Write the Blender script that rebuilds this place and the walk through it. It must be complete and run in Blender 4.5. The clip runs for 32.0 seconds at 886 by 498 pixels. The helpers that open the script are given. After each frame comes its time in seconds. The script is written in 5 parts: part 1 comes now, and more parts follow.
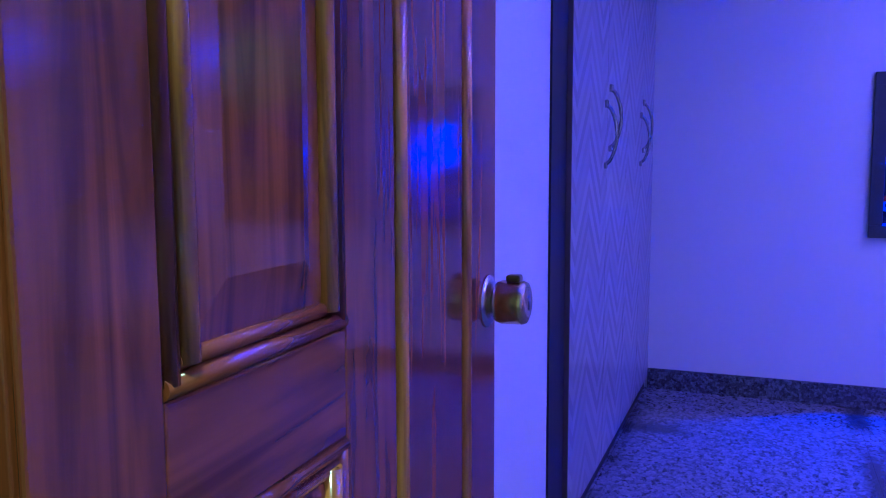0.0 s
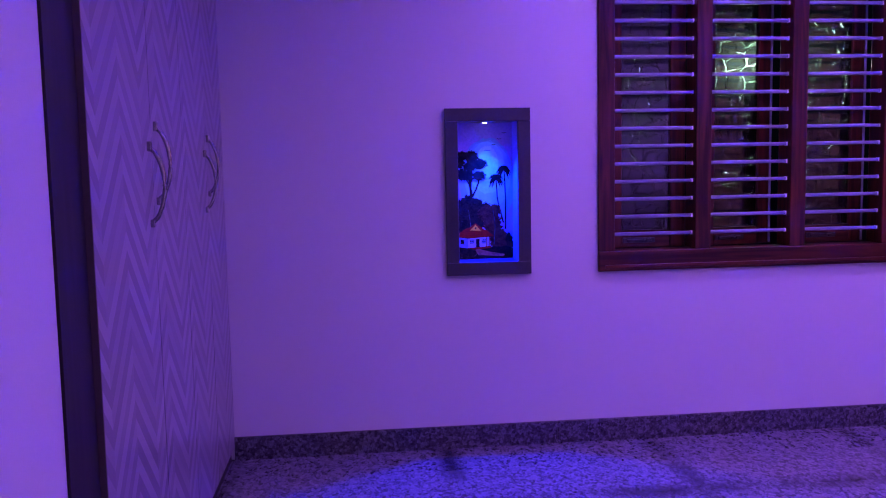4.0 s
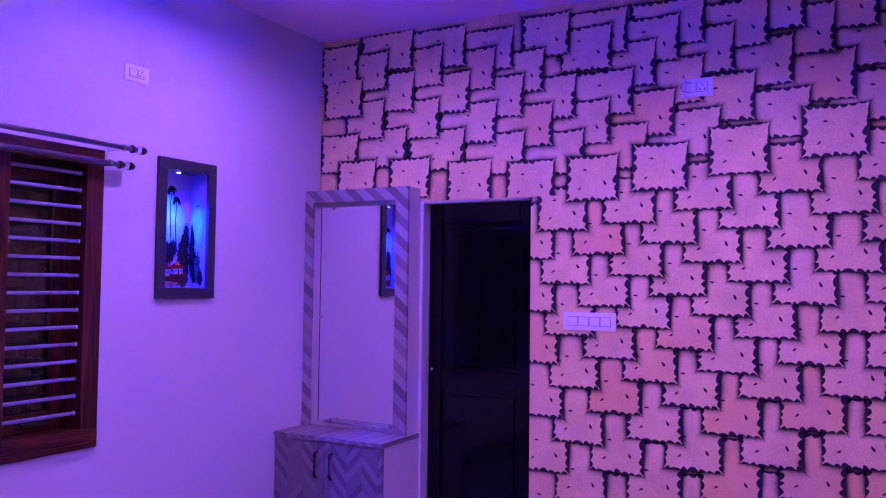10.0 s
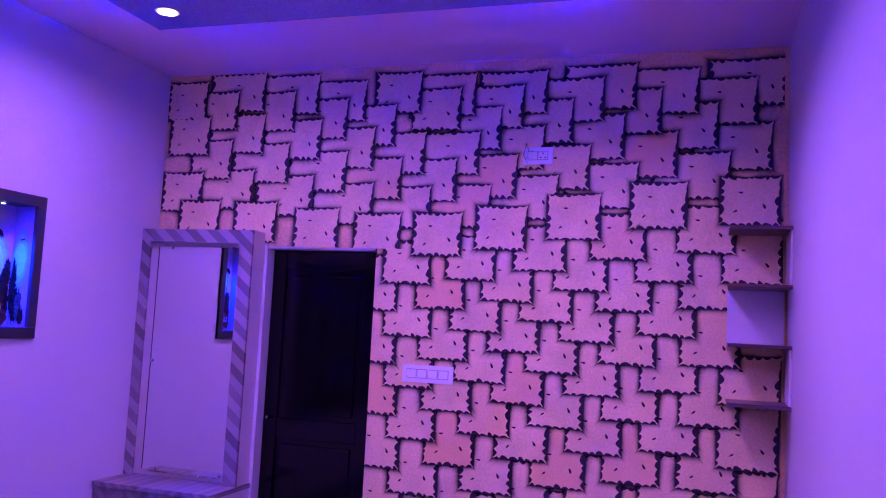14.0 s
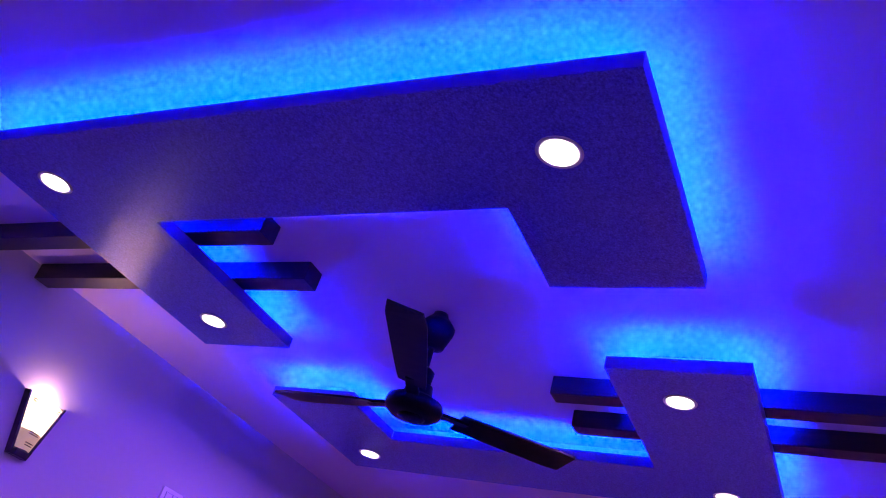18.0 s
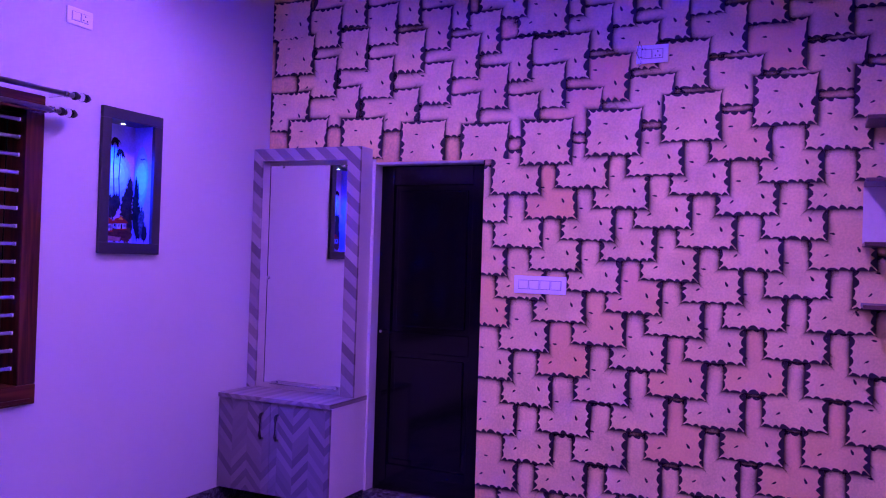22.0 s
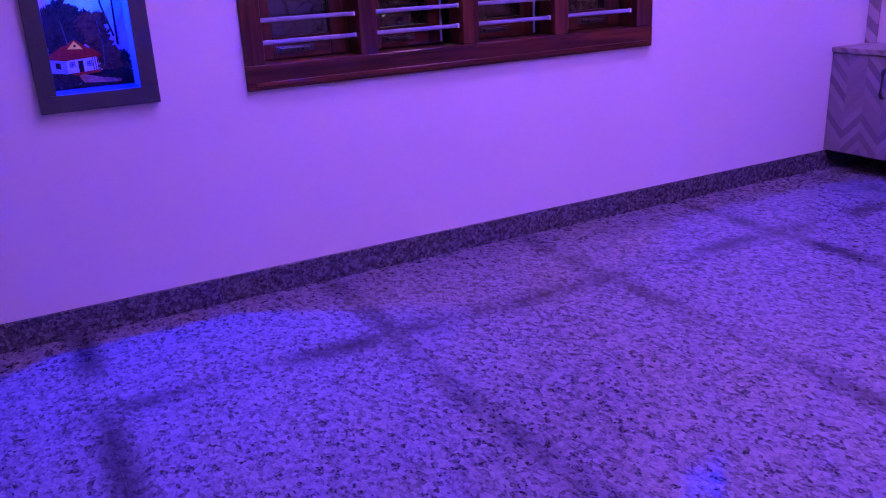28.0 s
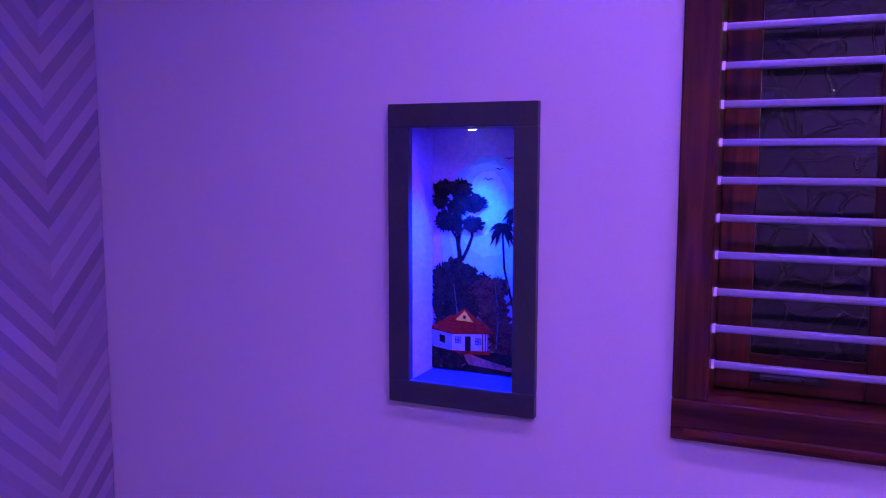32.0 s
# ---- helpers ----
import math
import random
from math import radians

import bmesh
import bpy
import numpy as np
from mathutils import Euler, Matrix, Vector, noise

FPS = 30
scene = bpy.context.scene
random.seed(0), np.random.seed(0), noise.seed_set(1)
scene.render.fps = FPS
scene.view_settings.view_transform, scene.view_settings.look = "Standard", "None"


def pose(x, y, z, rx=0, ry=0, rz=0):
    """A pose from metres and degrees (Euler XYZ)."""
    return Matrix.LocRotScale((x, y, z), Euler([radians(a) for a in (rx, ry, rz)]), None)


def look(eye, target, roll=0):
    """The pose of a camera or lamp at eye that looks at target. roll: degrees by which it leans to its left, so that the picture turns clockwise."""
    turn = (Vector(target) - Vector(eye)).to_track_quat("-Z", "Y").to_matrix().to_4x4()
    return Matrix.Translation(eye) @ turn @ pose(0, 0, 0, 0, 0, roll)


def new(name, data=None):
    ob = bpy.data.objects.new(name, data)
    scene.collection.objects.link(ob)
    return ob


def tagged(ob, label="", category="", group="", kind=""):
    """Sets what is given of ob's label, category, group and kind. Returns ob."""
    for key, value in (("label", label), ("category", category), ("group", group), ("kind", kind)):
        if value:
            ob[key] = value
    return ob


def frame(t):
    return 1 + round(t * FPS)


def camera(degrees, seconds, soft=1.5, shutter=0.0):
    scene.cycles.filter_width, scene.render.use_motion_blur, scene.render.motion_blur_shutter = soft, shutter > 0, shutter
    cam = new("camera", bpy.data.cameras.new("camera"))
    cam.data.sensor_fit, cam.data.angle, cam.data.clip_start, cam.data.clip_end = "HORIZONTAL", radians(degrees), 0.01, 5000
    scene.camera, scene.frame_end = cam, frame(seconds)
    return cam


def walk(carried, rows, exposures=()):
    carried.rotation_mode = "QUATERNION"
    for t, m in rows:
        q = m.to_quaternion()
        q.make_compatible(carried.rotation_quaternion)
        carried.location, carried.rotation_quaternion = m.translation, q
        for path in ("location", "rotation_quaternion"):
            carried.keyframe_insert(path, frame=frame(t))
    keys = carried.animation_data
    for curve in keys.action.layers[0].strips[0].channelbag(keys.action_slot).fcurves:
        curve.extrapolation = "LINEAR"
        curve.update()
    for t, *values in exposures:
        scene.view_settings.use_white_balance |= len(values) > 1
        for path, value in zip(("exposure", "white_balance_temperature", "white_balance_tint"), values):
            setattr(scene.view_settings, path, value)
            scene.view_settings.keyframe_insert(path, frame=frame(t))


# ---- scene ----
cam = camera(56.3, 32.0, soft=1.1)
PATH = [
    (0, (-4.853, -4.281, 1.181), (-5.575, -2.429, 0.964), -0.2),
    (0.5, (-4.812, -4.17, 1.229), (-5.349, -2.257, 1.002), -0.4),
    (1, (-4.839, -4.06, 1.276), (-5.189, -2.104, 1.054), 0.7),
    (2, (-4.899, -3.911, 1.283), (-4.928, -1.92, 1.089), -0.9),
    (2.5, (-4.909, -3.887, 1.274), (-4.858, -1.897, 1.082), -1.2),
    (4.5, (-4.779, -3.678, 1.301), (-4.457, -1.712, 1.122), -1.1),
    (5, (-4.75, -3.625, 1.368), (-4.273, -1.686, 1.258), -1.4),
    (5.5, (-4.721, -3.576, 1.411), (-4.126, -1.668, 1.325), -1.7),
    (6, (-4.679, -3.519, 1.455), (-3.966, -1.653, 1.368), -1.9),
    (6.5, (-4.643, -3.473, 1.481), (-3.816, -1.653, 1.413), -1.8),
    (7, (-4.606, -3.448, 1.522), (-3.624, -1.706, 1.487), -1.1),
    (7.5, (-4.596, -3.411, 1.527), (-3.457, -1.767, 1.516), -0.1),
    (8, (-4.581, -3.369, 1.539), (-3.329, -1.809, 1.561), 0.6),
    (9, (-4.547, -3.364, 1.637), (-3.053, -2.036, 1.696), 0.6),
    (9.5, (-4.509, -3.388, 1.637), (-2.872, -2.24, 1.707), 0.6),
    (10, (-4.476, -3.419, 1.61), (-2.726, -2.454, 1.695), 0.7),
    (10.5, (-4.475, -3.419, 1.61), (-2.659, -2.584, 1.695), 0.7),
    (11, (-4.476, -3.42, 1.61), (-2.609, -2.708, 1.677), 0.5),
    (11.5, (-4.475, -3.419, 1.61), (-2.569, -2.816, 1.654), 0.4),
    (12, (-4.491, -3.422, 1.596), (-2.567, -2.876, 1.635), 0.8),
    (12.5, (-4.518, -3.414, 1.618), (-2.591, -2.879, 1.648), 1.1),
    (13, (-4.519, -3.419, 1.616), (-2.593, -2.88, 1.656), 1.6),
    (13.5, (-4.519, -3.431, 1.649), (-2.606, -2.855, 1.748), 2.1),
    (15.5, (-4.722, -3.272, 1.786), (-2.918, -2.569, 2.287), 7.5),
    (16, (-4.749, -3.26, 1.807), (-3.006, -2.503, 2.43), 9.4),
    (16.5, (-4.789, -3.253, 1.835), (-3.115, -2.447, 2.575), 11.4),
    (17, (-4.819, -3.245, 1.858), (-3.246, -2.388, 2.747), 13.9),
    (17.5, (-4.846, -3.237, 1.873), (-3.362, -2.349, 2.876), 16.2),
    (18, (-4.845, -3.234, 1.87), (-3.402, -2.314, 2.905), 17.4),
    (18.5, (-4.807, -3.236, 1.844), (-3.356, -2.294, 2.846), 17.2),
    (19, (-4.748, -3.236, 1.804), (-3.19, -2.285, 2.621), 14.9),
    (19.5, (-4.705, -3.236, 1.769), (-3.075, -2.281, 2.426), 12.5),
    (20, (-4.661, -3.24, 1.73), (-2.978, -2.286, 2.24), 9.1),
    (20.5, (-4.618, -3.254, 1.707), (-2.901, -2.302, 2.088), 6.0),
    (21, (-4.56, -3.299, 1.678), (-2.811, -2.364, 1.935), 4.0),
    (21.5, (-4.464, -3.353, 1.6), (-2.691, -2.44, 1.755), 2.7),
    (22, (-4.471, -3.352, 1.539), (-2.656, -2.513, 1.564), 1.8),
    (22.5, (-4.508, -3.346, 1.522), (-2.659, -2.591, 1.415), -0.0),
    (23, (-4.483, -3.379, 1.507), (-2.624, -2.673, 1.297), -2.0),
    (23.5, (-4.479, -3.388, 1.479), (-2.618, -2.718, 1.184), -2.9),
    (24, (-4.458, -3.4, 1.452), (-2.62, -2.745, 1.012), -3.4),
    (24.5, (-4.498, -3.387, 1.323), (-2.692, -2.746, 0.751), -3.2),
    (26.5, (-4.592, -3.626, 1.221), (-3.198, -2.521, 0.308), -3.4),
    (27, (-4.603, -3.42, 1.112), (-3.458, -2.062, 0.193), -4.6),
    (27.5, (-4.59, -3.26, 1.173), (-3.599, -1.733, 0.345), -3.2),
    (28, (-4.524, -3.104, 1.232), (-3.652, -1.428, 0.577), -2.9),
    (28.5, (-4.396, -2.959, 1.269), (-3.731, -1.141, 0.765), -1.9),
    (29, (-4.289, -2.781, 1.305), (-3.788, -0.887, 0.903), -0.0),
    (29.5, (-4.193, -2.59, 1.37), (-3.845, -0.649, 1.041), 0.2),
    (30, (-4.015, -2.398, 1.386), (-3.9, -0.412, 1.177), -0.0),
    (30.5, (-3.846, -2.236, 1.435), (-3.975, -0.253, 1.208), 0.8),
    (31, (-3.732, -2.047, 1.418), (-4.033, -0.08, 1.219), 1.1),
    (31.5, (-3.576, -1.915, 1.419), (-4.062, 0.018, 1.244), 0.5),
    (32, (-3.44, -1.874, 1.435), (-4.242, -0.055, 1.214), 0.1),
]
walk(cam, [(t, look(eye, target, roll)) for t, eye, target, roll in PATH],
     ((0.0, 0.78, 3300, -70), (0.55, 0.42, 3050, -50), (0.9, 0.5, 4700, 0), (1.5, 0.46, 6500, 10), (2.5, 0.4, 6500, 10), (4.5, 0.28, 6500, 10), (5.0, 0.25, 6500, 10), (7.0, 0.32, 6500, 10), (9.0, 0.26, 6500, 10), (12.5, 0.3, 6500, 10), (13.5, 0.28, 6500, 10),
      (15.5, 0.22, 6500, 16), (18.0, -0.56, 6500, 26), (20.0, -0.3, 6500, 24), (22.0, 0.22, 6500, 10), (24.0, 0.74, 6500, 10), (27.0, 0.92, 6500, 10), (28.0, 0.76, 6500, 10), (29.0, 0.64, 6500, 10), (30.0, 0.5, 6500, 10), (32.0, 0.5, 6500, 10)))

# ---------------------------------------------------------------- world
world = bpy.data.worlds.new("night")
scene.world = world
world.use_nodes = True
world.node_tree.nodes["Background"].inputs[0].default_value = (0.01, 0.012, 0.03, 1)
world.node_tree.nodes["Background"].inputs[1].default_value = 0.06

SPOT_COLOUR = (0.355, 0.127, 0.9)
SPOT_WATTS = 34.0
LED_COLOUR = (0.0, 0.0051, 1.0)
LED_STRENGTH = 4200.0
SCONCE_WATTS = 4.8
NICHE_WATTS = 5.8
PASSAGE_WATTS = 40.0


def lamp(name, kind, where, watts, colour, target=None, **more):
    data = bpy.data.lights.new(name, kind)
    data.energy, data.color = watts, colour
    for key, value in more.items():
        if key == "size":
            data.size = value
        elif key == "radius":
            data.shadow_soft_size = value
        elif key == "disk":
            data.shape, data.size = "DISK", value
        elif key == "spread":
            data.spread = value
        elif key == "cone":
            data.spot_size = value
        elif key == "blend":
            data.spot_blend = value
    ob = new(name, data)
    ob.matrix_world = look(where, target or (where[0], where[1] + 0.0001, where[2] - 1))
    return ob


# ---------------------------------------------------------------- materials
def material(name, colour, rough=0.5, metal=0.0, vary=0.12, scale=6.0, fine=80.0, bump=0.0, coat=0.0, spec=0.5):
    """A plain surface with broad stains, fine grain and a little relief."""
    m = bpy.data.materials.new(name)
    m.use_nodes = True
    n, l = m.node_tree.nodes, m.node_tree.links
    b = n["Principled BSDF"]
    geo = n.new("ShaderNodeNewGeometry")
    big, small = n.new("ShaderNodeTexNoise"), n.new("ShaderNodeTexNoise")
    big.inputs["Scale"].default_value, big.inputs["Detail"].default_value = scale, 4
    small.inputs["Scale"].default_value, small.inputs["Detail"].default_value = fine, 3
    l.new(geo.outputs["Position"], big.inputs["Vector"])
    l.new(geo.outputs["Position"], small.inputs["Vector"])
    mix = n.new("ShaderNodeMath")
    mix.operation = "ADD"
    l.new(big.outputs["Fac"], mix.inputs[0])
    l.new(small.outputs["Fac"], mix.inputs[1])
    ramp = n.new("ShaderNodeValToRGB")
    ramp.color_ramp.elements[0].position, ramp.color_ramp.elements[1].position = 0.35, 0.65
    half = n.new("ShaderNodeMath")
    half.operation, half.inputs[1].default_value = "MULTIPLY", 0.5
    l.new(mix.outputs[0], half.inputs[0])
    l.new(half.outputs[0], ramp.inputs[0])
    ramp.color_ramp.elements[0].color = (*[c * (1 - vary) for c in colour], 1)
    ramp.color_ramp.elements[1].color = (*[min(1, c * (1 + vary)) for c in colour], 1)
    l.new(ramp.outputs[0], b.inputs["Base Color"])
    b.inputs["Roughness"].default_value = rough
    b.inputs["Metallic"].default_value = metal
    b.inputs["Coat Weight"].default_value = coat
    b.inputs["Coat Roughness"].default_value = 0.08
    b.inputs["Specular IOR Level"].default_value = spec
    if bump:
        bm_ = n.new("ShaderNodeBump")
        bm_.inputs["Strength"].default_value, bm_.inputs["Distance"].default_value = bump, 0.002
        l.new(small.outputs["Fac"], bm_.inputs["Height"])
        l.new(bm_.outputs[0], b.inputs["Normal"])
    return m


def wood(name, dark, light, rough=0.25, coat=0.6, along="z", scale=9.0):
    """Varnished wood, its grain drawn out along one axis."""
    m = material(name, light, rough, coat=coat)
    n, l = m.node_tree.nodes, m.node_tree.links
    b = n["Principled BSDF"]
    geo = n.new("ShaderNodeNewGeometry")
    mapping = n.new("ShaderNodeMapping")
    stretch = [1.0, 1.0, 1.0]
    stretch["xyz".index(along)] = 0.06
    mapping.inputs["Scale"].default_value = stretch
    l.new(geo.outputs["Position"], mapping.inputs["Vector"])
    grain = n.new("ShaderNodeTexNoise")
    grain.inputs["Scale"].default_value, grain.inputs["Detail"].default_value = scale * 3, 6
    grain.inputs["Distortion"].default_value = 1.2
    l.new(mapping.outputs[0], grain.inputs["Vector"])
    ramp = n.new("ShaderNodeValToRGB")
    e = ramp.color_ramp.elements
    e[0].position, e[0].color = 0.36, (*dark, 1)
    e[1].position, e[1].color = 0.66, (*light, 1)
    l.new(grain.outputs["Fac"], ramp.inputs[0])
    l.new(ramp.outputs[0], b.inputs["Base Color"])
    bump = n.new("ShaderNodeBump")
    bump.inputs["Strength"].default_value, bump.inputs["Distance"].default_value = 0.03, 0.0006
    l.new(grain.outputs["Fac"], bump.inputs["Height"])
    l.new(bump.outputs[0], b.inputs["Normal"])
    return m


def chevron(name, tones, column, slope, band, across="y", rough=0.35, coat=0.2, even=0.45):
    """Laminate printed with a herringbone of slanting wooden staves."""
    m = material(name, tones[0], rough, coat=coat)
    n, l = m.node_tree.nodes, m.node_tree.links
    b = n["Principled BSDF"]

    def math_(op, a, c=None):
        k = n.new("ShaderNodeMath")
        k.operation = op
        for i, v in enumerate((a, c)):
            if v is None:
                continue
            if isinstance(v, (int, float)):
                k.inputs[i].default_value = v
            else:
                l.new(v, k.inputs[i])
        return k.outputs[0]

    geo, sep = n.new("ShaderNodeNewGeometry"), n.new("ShaderNodeSeparateXYZ")
    l.new(geo.outputs["Position"], sep.inputs[0])
    u = sep.outputs["XYZ".index(across.upper())]
    cell = math_("DIVIDE", u, column)
    tri = math_("PINGPONG", cell, 1.0)
    v = math_("ADD", sep.outputs[2], math_("MULTIPLY", tri, slope * column))
    stave = math_("FLOOR", math_("DIVIDE", v, band))
    col = math_("FLOOR", cell)
    comb = n.new("ShaderNodeCombineXYZ")
    l.new(stave, comb.inputs[0])
    l.new(col, comb.inputs[1])
    rnd = n.new("ShaderNodeTexWhiteNoise")
    rnd.noise_dimensions = "2D"
    l.new(comb.outputs[0], rnd.inputs["Vector"])
    grain = n.new("ShaderNodeTexNoise")
    grain.inputs["Scale"].default_value, grain.inputs["Detail"].default_value = 60, 5
    slant = n.new("ShaderNodeCombineXYZ")
    l.new(math_("MULTIPLY", u, 0.35), slant.inputs[0])
    l.new(math_("MULTIPLY", v, 3.0), slant.inputs[1])
    l.new(slant.outputs[0], grain.inputs["Vector"])
    turn = math_("MULTIPLY", math_("MODULO", math_("ADD", stave, 1000.0), 2.0), even)
    fac = math_("ADD", math_("ADD", turn, math_("MULTIPLY", rnd.outputs[0], 0.8 - even)), math_("MULTIPLY", grain.outputs["Fac"], 0.25))
    ramp = n.new("ShaderNodeValToRGB")
    e = ramp.color_ramp.elements
    e[0].position, e[0].color = 0.15, (*tones[0], 1)
    e[1].position, e[1].color = 0.9, (*tones[1], 1)
    l.new(fac, ramp.inputs[0])
    l.new(ramp.outputs[0], b.inputs["Base Color"])
    return m


def granite(name, light, mid, dark, rough=0.12, joints=False):
    """Polished speckled granite: pale flakes, grey ground and black specks, with damp edges along the slab joints."""
    m = material(name, mid, rough)
    n, l = m.node_tree.nodes, m.node_tree.links
    b = n["Principled BSDF"]
    geo = n.new("ShaderNodeNewGeometry")
    warp = n.new("ShaderNodeMapping")
    warp.inputs["Scale"].default_value = (1.0, 0.72, 1.0)
    warp.inputs["Rotation"].default_value = (0, 0, 0.5)
    l.new(geo.outputs["Position"], warp.inputs["Vector"])
    flakes = n.new("ShaderNodeTexVoronoi")
    flakes.inputs["Scale"].default_value = 78
    l.new(warp.outputs[0], flakes.inputs["Vector"])
    fine = n.new("ShaderNodeTexVoronoi")
    fine.inputs["Scale"].default_value = 170
    l.new(warp.outputs[0], fine.inputs["Vector"])
    sep1, sep2 = n.new("ShaderNodeSeparateColor"), n.new("ShaderNodeSeparateColor")
    l.new(flakes.outputs["Color"], sep1.inputs[0])
    l.new(fine.outputs["Color"], sep2.inputs[0])
    add = n.new("ShaderNodeMath")
    add.operation = "MULTIPLY_ADD"
    add.inputs[1].default_value, add.inputs[2].default_value = 0.62, 0.0
    l.new(sep1.outputs[0], add.inputs[0])
    add2 = n.new("ShaderNodeMath")
    add2.operation = "MULTIPLY_ADD"
    add2.inputs[1].default_value = 0.38
    l.new(sep2.outputs[1], add2.inputs[0])
    l.new(add.outputs[0], add2.inputs[2])
    ramp = n.new("ShaderNodeValToRGB")
    e = ramp.color_ramp.elements
    e[0].position, e[0].color = 0.07, (*dark, 1)
    e[1].position, e[1].color = 0.9, (*light, 1)
    k = e.new(0.25)
    k.color = (*[0.62 * c for c in mid], 1)
    k = e.new(0.5)
    k.color = (*mid, 1)
    l.new(add2.outputs[0], ramp.inputs[0])
    out = ramp.outputs[0]
    if joints:
        sep = n.new("ShaderNodeSeparateXYZ")
        l.new(geo.outputs["Position"], sep.inputs[0])
        cloud = n.new("ShaderNodeTexNoise")
        cloud.inputs["Scale"].default_value, cloud.inputs["Detail"].default_value = 2.6, 5
        l.new(geo.outputs["Position"], cloud.inputs["Vector"])

        def stain(axis, first, step, reach):
            a = n.new("ShaderNodeMath")
            a.operation, a.inputs[1].default_value = "SUBTRACT", first - step / 2
            l.new(sep.outputs[axis], a.inputs[0])
            w = n.new("ShaderNodeMath")
            w.operation, w.inputs[1].default_value, w.inputs[2].default_value = "WRAP", step, 0.0
            l.new(a.outputs[0], w.inputs[0])
            d = n.new("ShaderNodeMath")
            d.operation, d.inputs[1].default_value = "SUBTRACT", step / 2
            l.new(w.outputs[0], d.inputs[0])
            q = n.new("ShaderNodeMath")
            q.operation = "ABSOLUTE"
            l.new(d.outputs[0], q.inputs[0])
            r = n.new("ShaderNodeMapRange")
            r.inputs["From Min"].default_value, r.inputs["From Max"].default_value = 0.0, reach
            r.inputs["To Min"].default_value, r.inputs["To Max"].default_value = 1.0, 0.0
            r.interpolation_type = "SMOOTHSTEP"
            l.new(q.outputs[0], r.inputs[0])
            return r.outputs[0]

        sx, sy = stain(0, -2.5, 0.965, 0.09), stain(1, -0.655, 2.9, 0.11)
        top = n.new("ShaderNodeMath")
        top.operation = "MAXIMUM"
        l.new(sx, top.inputs[0])
        l.new(sy, top.inputs[1])
        patch = n.new("ShaderNodeMapRange")
        patch.inputs["From Min"].default_value, patch.inputs["From Max"].default_value = 0.36, 0.62
        l.new(cloud.outputs["Fac"], patch.inputs[0])
        wet = n.new("ShaderNodeMath")
        wet.operation = "MULTIPLY"
        l.new(top.outputs[0], wet.inputs[0])
        l.new(patch.outputs[0], wet.inputs[1])
        scaled = n.new("ShaderNodeMath")
        scaled.operation, scaled.inputs[1].default_value = "MULTIPLY", 0.76
        l.new(wet.outputs[0], scaled.inputs[0])
        blend = n.new("ShaderNodeMix")
        blend.data_type, blend.blend_type = "RGBA", "MIX"
        l.new(scaled.outputs[0], blend.inputs["Factor"])
        l.new(out, blend.inputs["A"])
        blend.inputs["B"].default_value = (*[0.35 * c for c in dark], 1)
        out = blend.outputs["Result"]
    l.new(out, b.inputs["Base Color"])
    return m


def glowing(name, colour, strength):
    m = bpy.data.materials.new(name)
    m.use_nodes = True
    b = m.node_tree.nodes["Principled BSDF"]
    b.inputs["Base Color"].default_value = (*colour, 1)
    b.inputs["Emission Color"].default_value = (*colour, 1)
    b.inputs["Emission Strength"].default_value = strength
    return m


def glassy(name, colour, rough=0.05, pattern=False):
    m = bpy.data.materials.new(name)
    m.use_nodes = True
    n, l = m.node_tree.nodes, m.node_tree.links
    b = n["Principled BSDF"]
    b.inputs["Base Color"].default_value = (*colour, 1)
    b.inputs["Roughness"].default_value = rough
    b.inputs["Transmission Weight"].default_value = 1.0
    b.inputs["IOR"].default_value = 1.45
    if pattern:
        geo = n.new("ShaderNodeNewGeometry")
        bend = n.new("ShaderNodeTexNoise")
        bend.inputs["Scale"].default_value = 7
        l.new(geo.outputs["Position"], bend.inputs["Vector"])
        warp = n.new("ShaderNodeVectorMath")
        warp.operation = "MULTIPLY_ADD"
        warp.inputs[1].default_value = (0.12, 0.12, 0.12)
        l.new(bend.outputs["Color"], warp.inputs[0])
        l.new(geo.outputs["Position"], warp.inputs[2])
        vor = n.new("ShaderNodeTexVoronoi")
        vor.feature = "DISTANCE_TO_EDGE"
        vor.inputs["Scale"].default_value = 14
        l.new(warp.outputs[0], vor.inputs["Vector"])
        vein = n.new("ShaderNodeMapRange")
        vein.inputs["From Min"].default_value, vein.inputs["From Max"].default_value = 0.03, 0.085
        vein.inputs["To Min"].default_value, vein.inputs["To Max"].default_value = 1.0, 0.0
        l.new(vor.outputs["Distance"], vein.inputs[0])
        tint = n.new("ShaderNodeMix")
        tint.data_type = "RGBA"
        l.new(vein.outputs[0], tint.inputs["Factor"])
        tint.inputs["A"].default_value = (*colour, 1)
        tint.inputs["B"].default_value = (0.32, 0.4, 0.34, 1)
        l.new(tint.outputs["Result"], b.inputs["Base Color"])
        dust = n.new("ShaderNodeTexNoise")
        dust.inputs["Scale"].default_value = 260
        l.new(geo.outputs["Position"], dust.inputs["Vector"])
        relief = n.new("ShaderNodeMath")
        relief.operation, relief.inputs[1].default_value = "MULTIPLY_ADD", 0.12
        l.new(dust.outputs["Fac"], relief.inputs[0])
        l.new(vein.outputs[0], relief.inputs[2])
        bump = n.new("ShaderNodeBump")
        bump.inputs["Strength"].default_value, bump.inputs["Distance"].default_value = 1.0, 0.0045
        l.new(relief.outputs[0], bump.inputs["Height"])
        l.new(bump.outputs[0], b.inputs["Normal"])
    return m


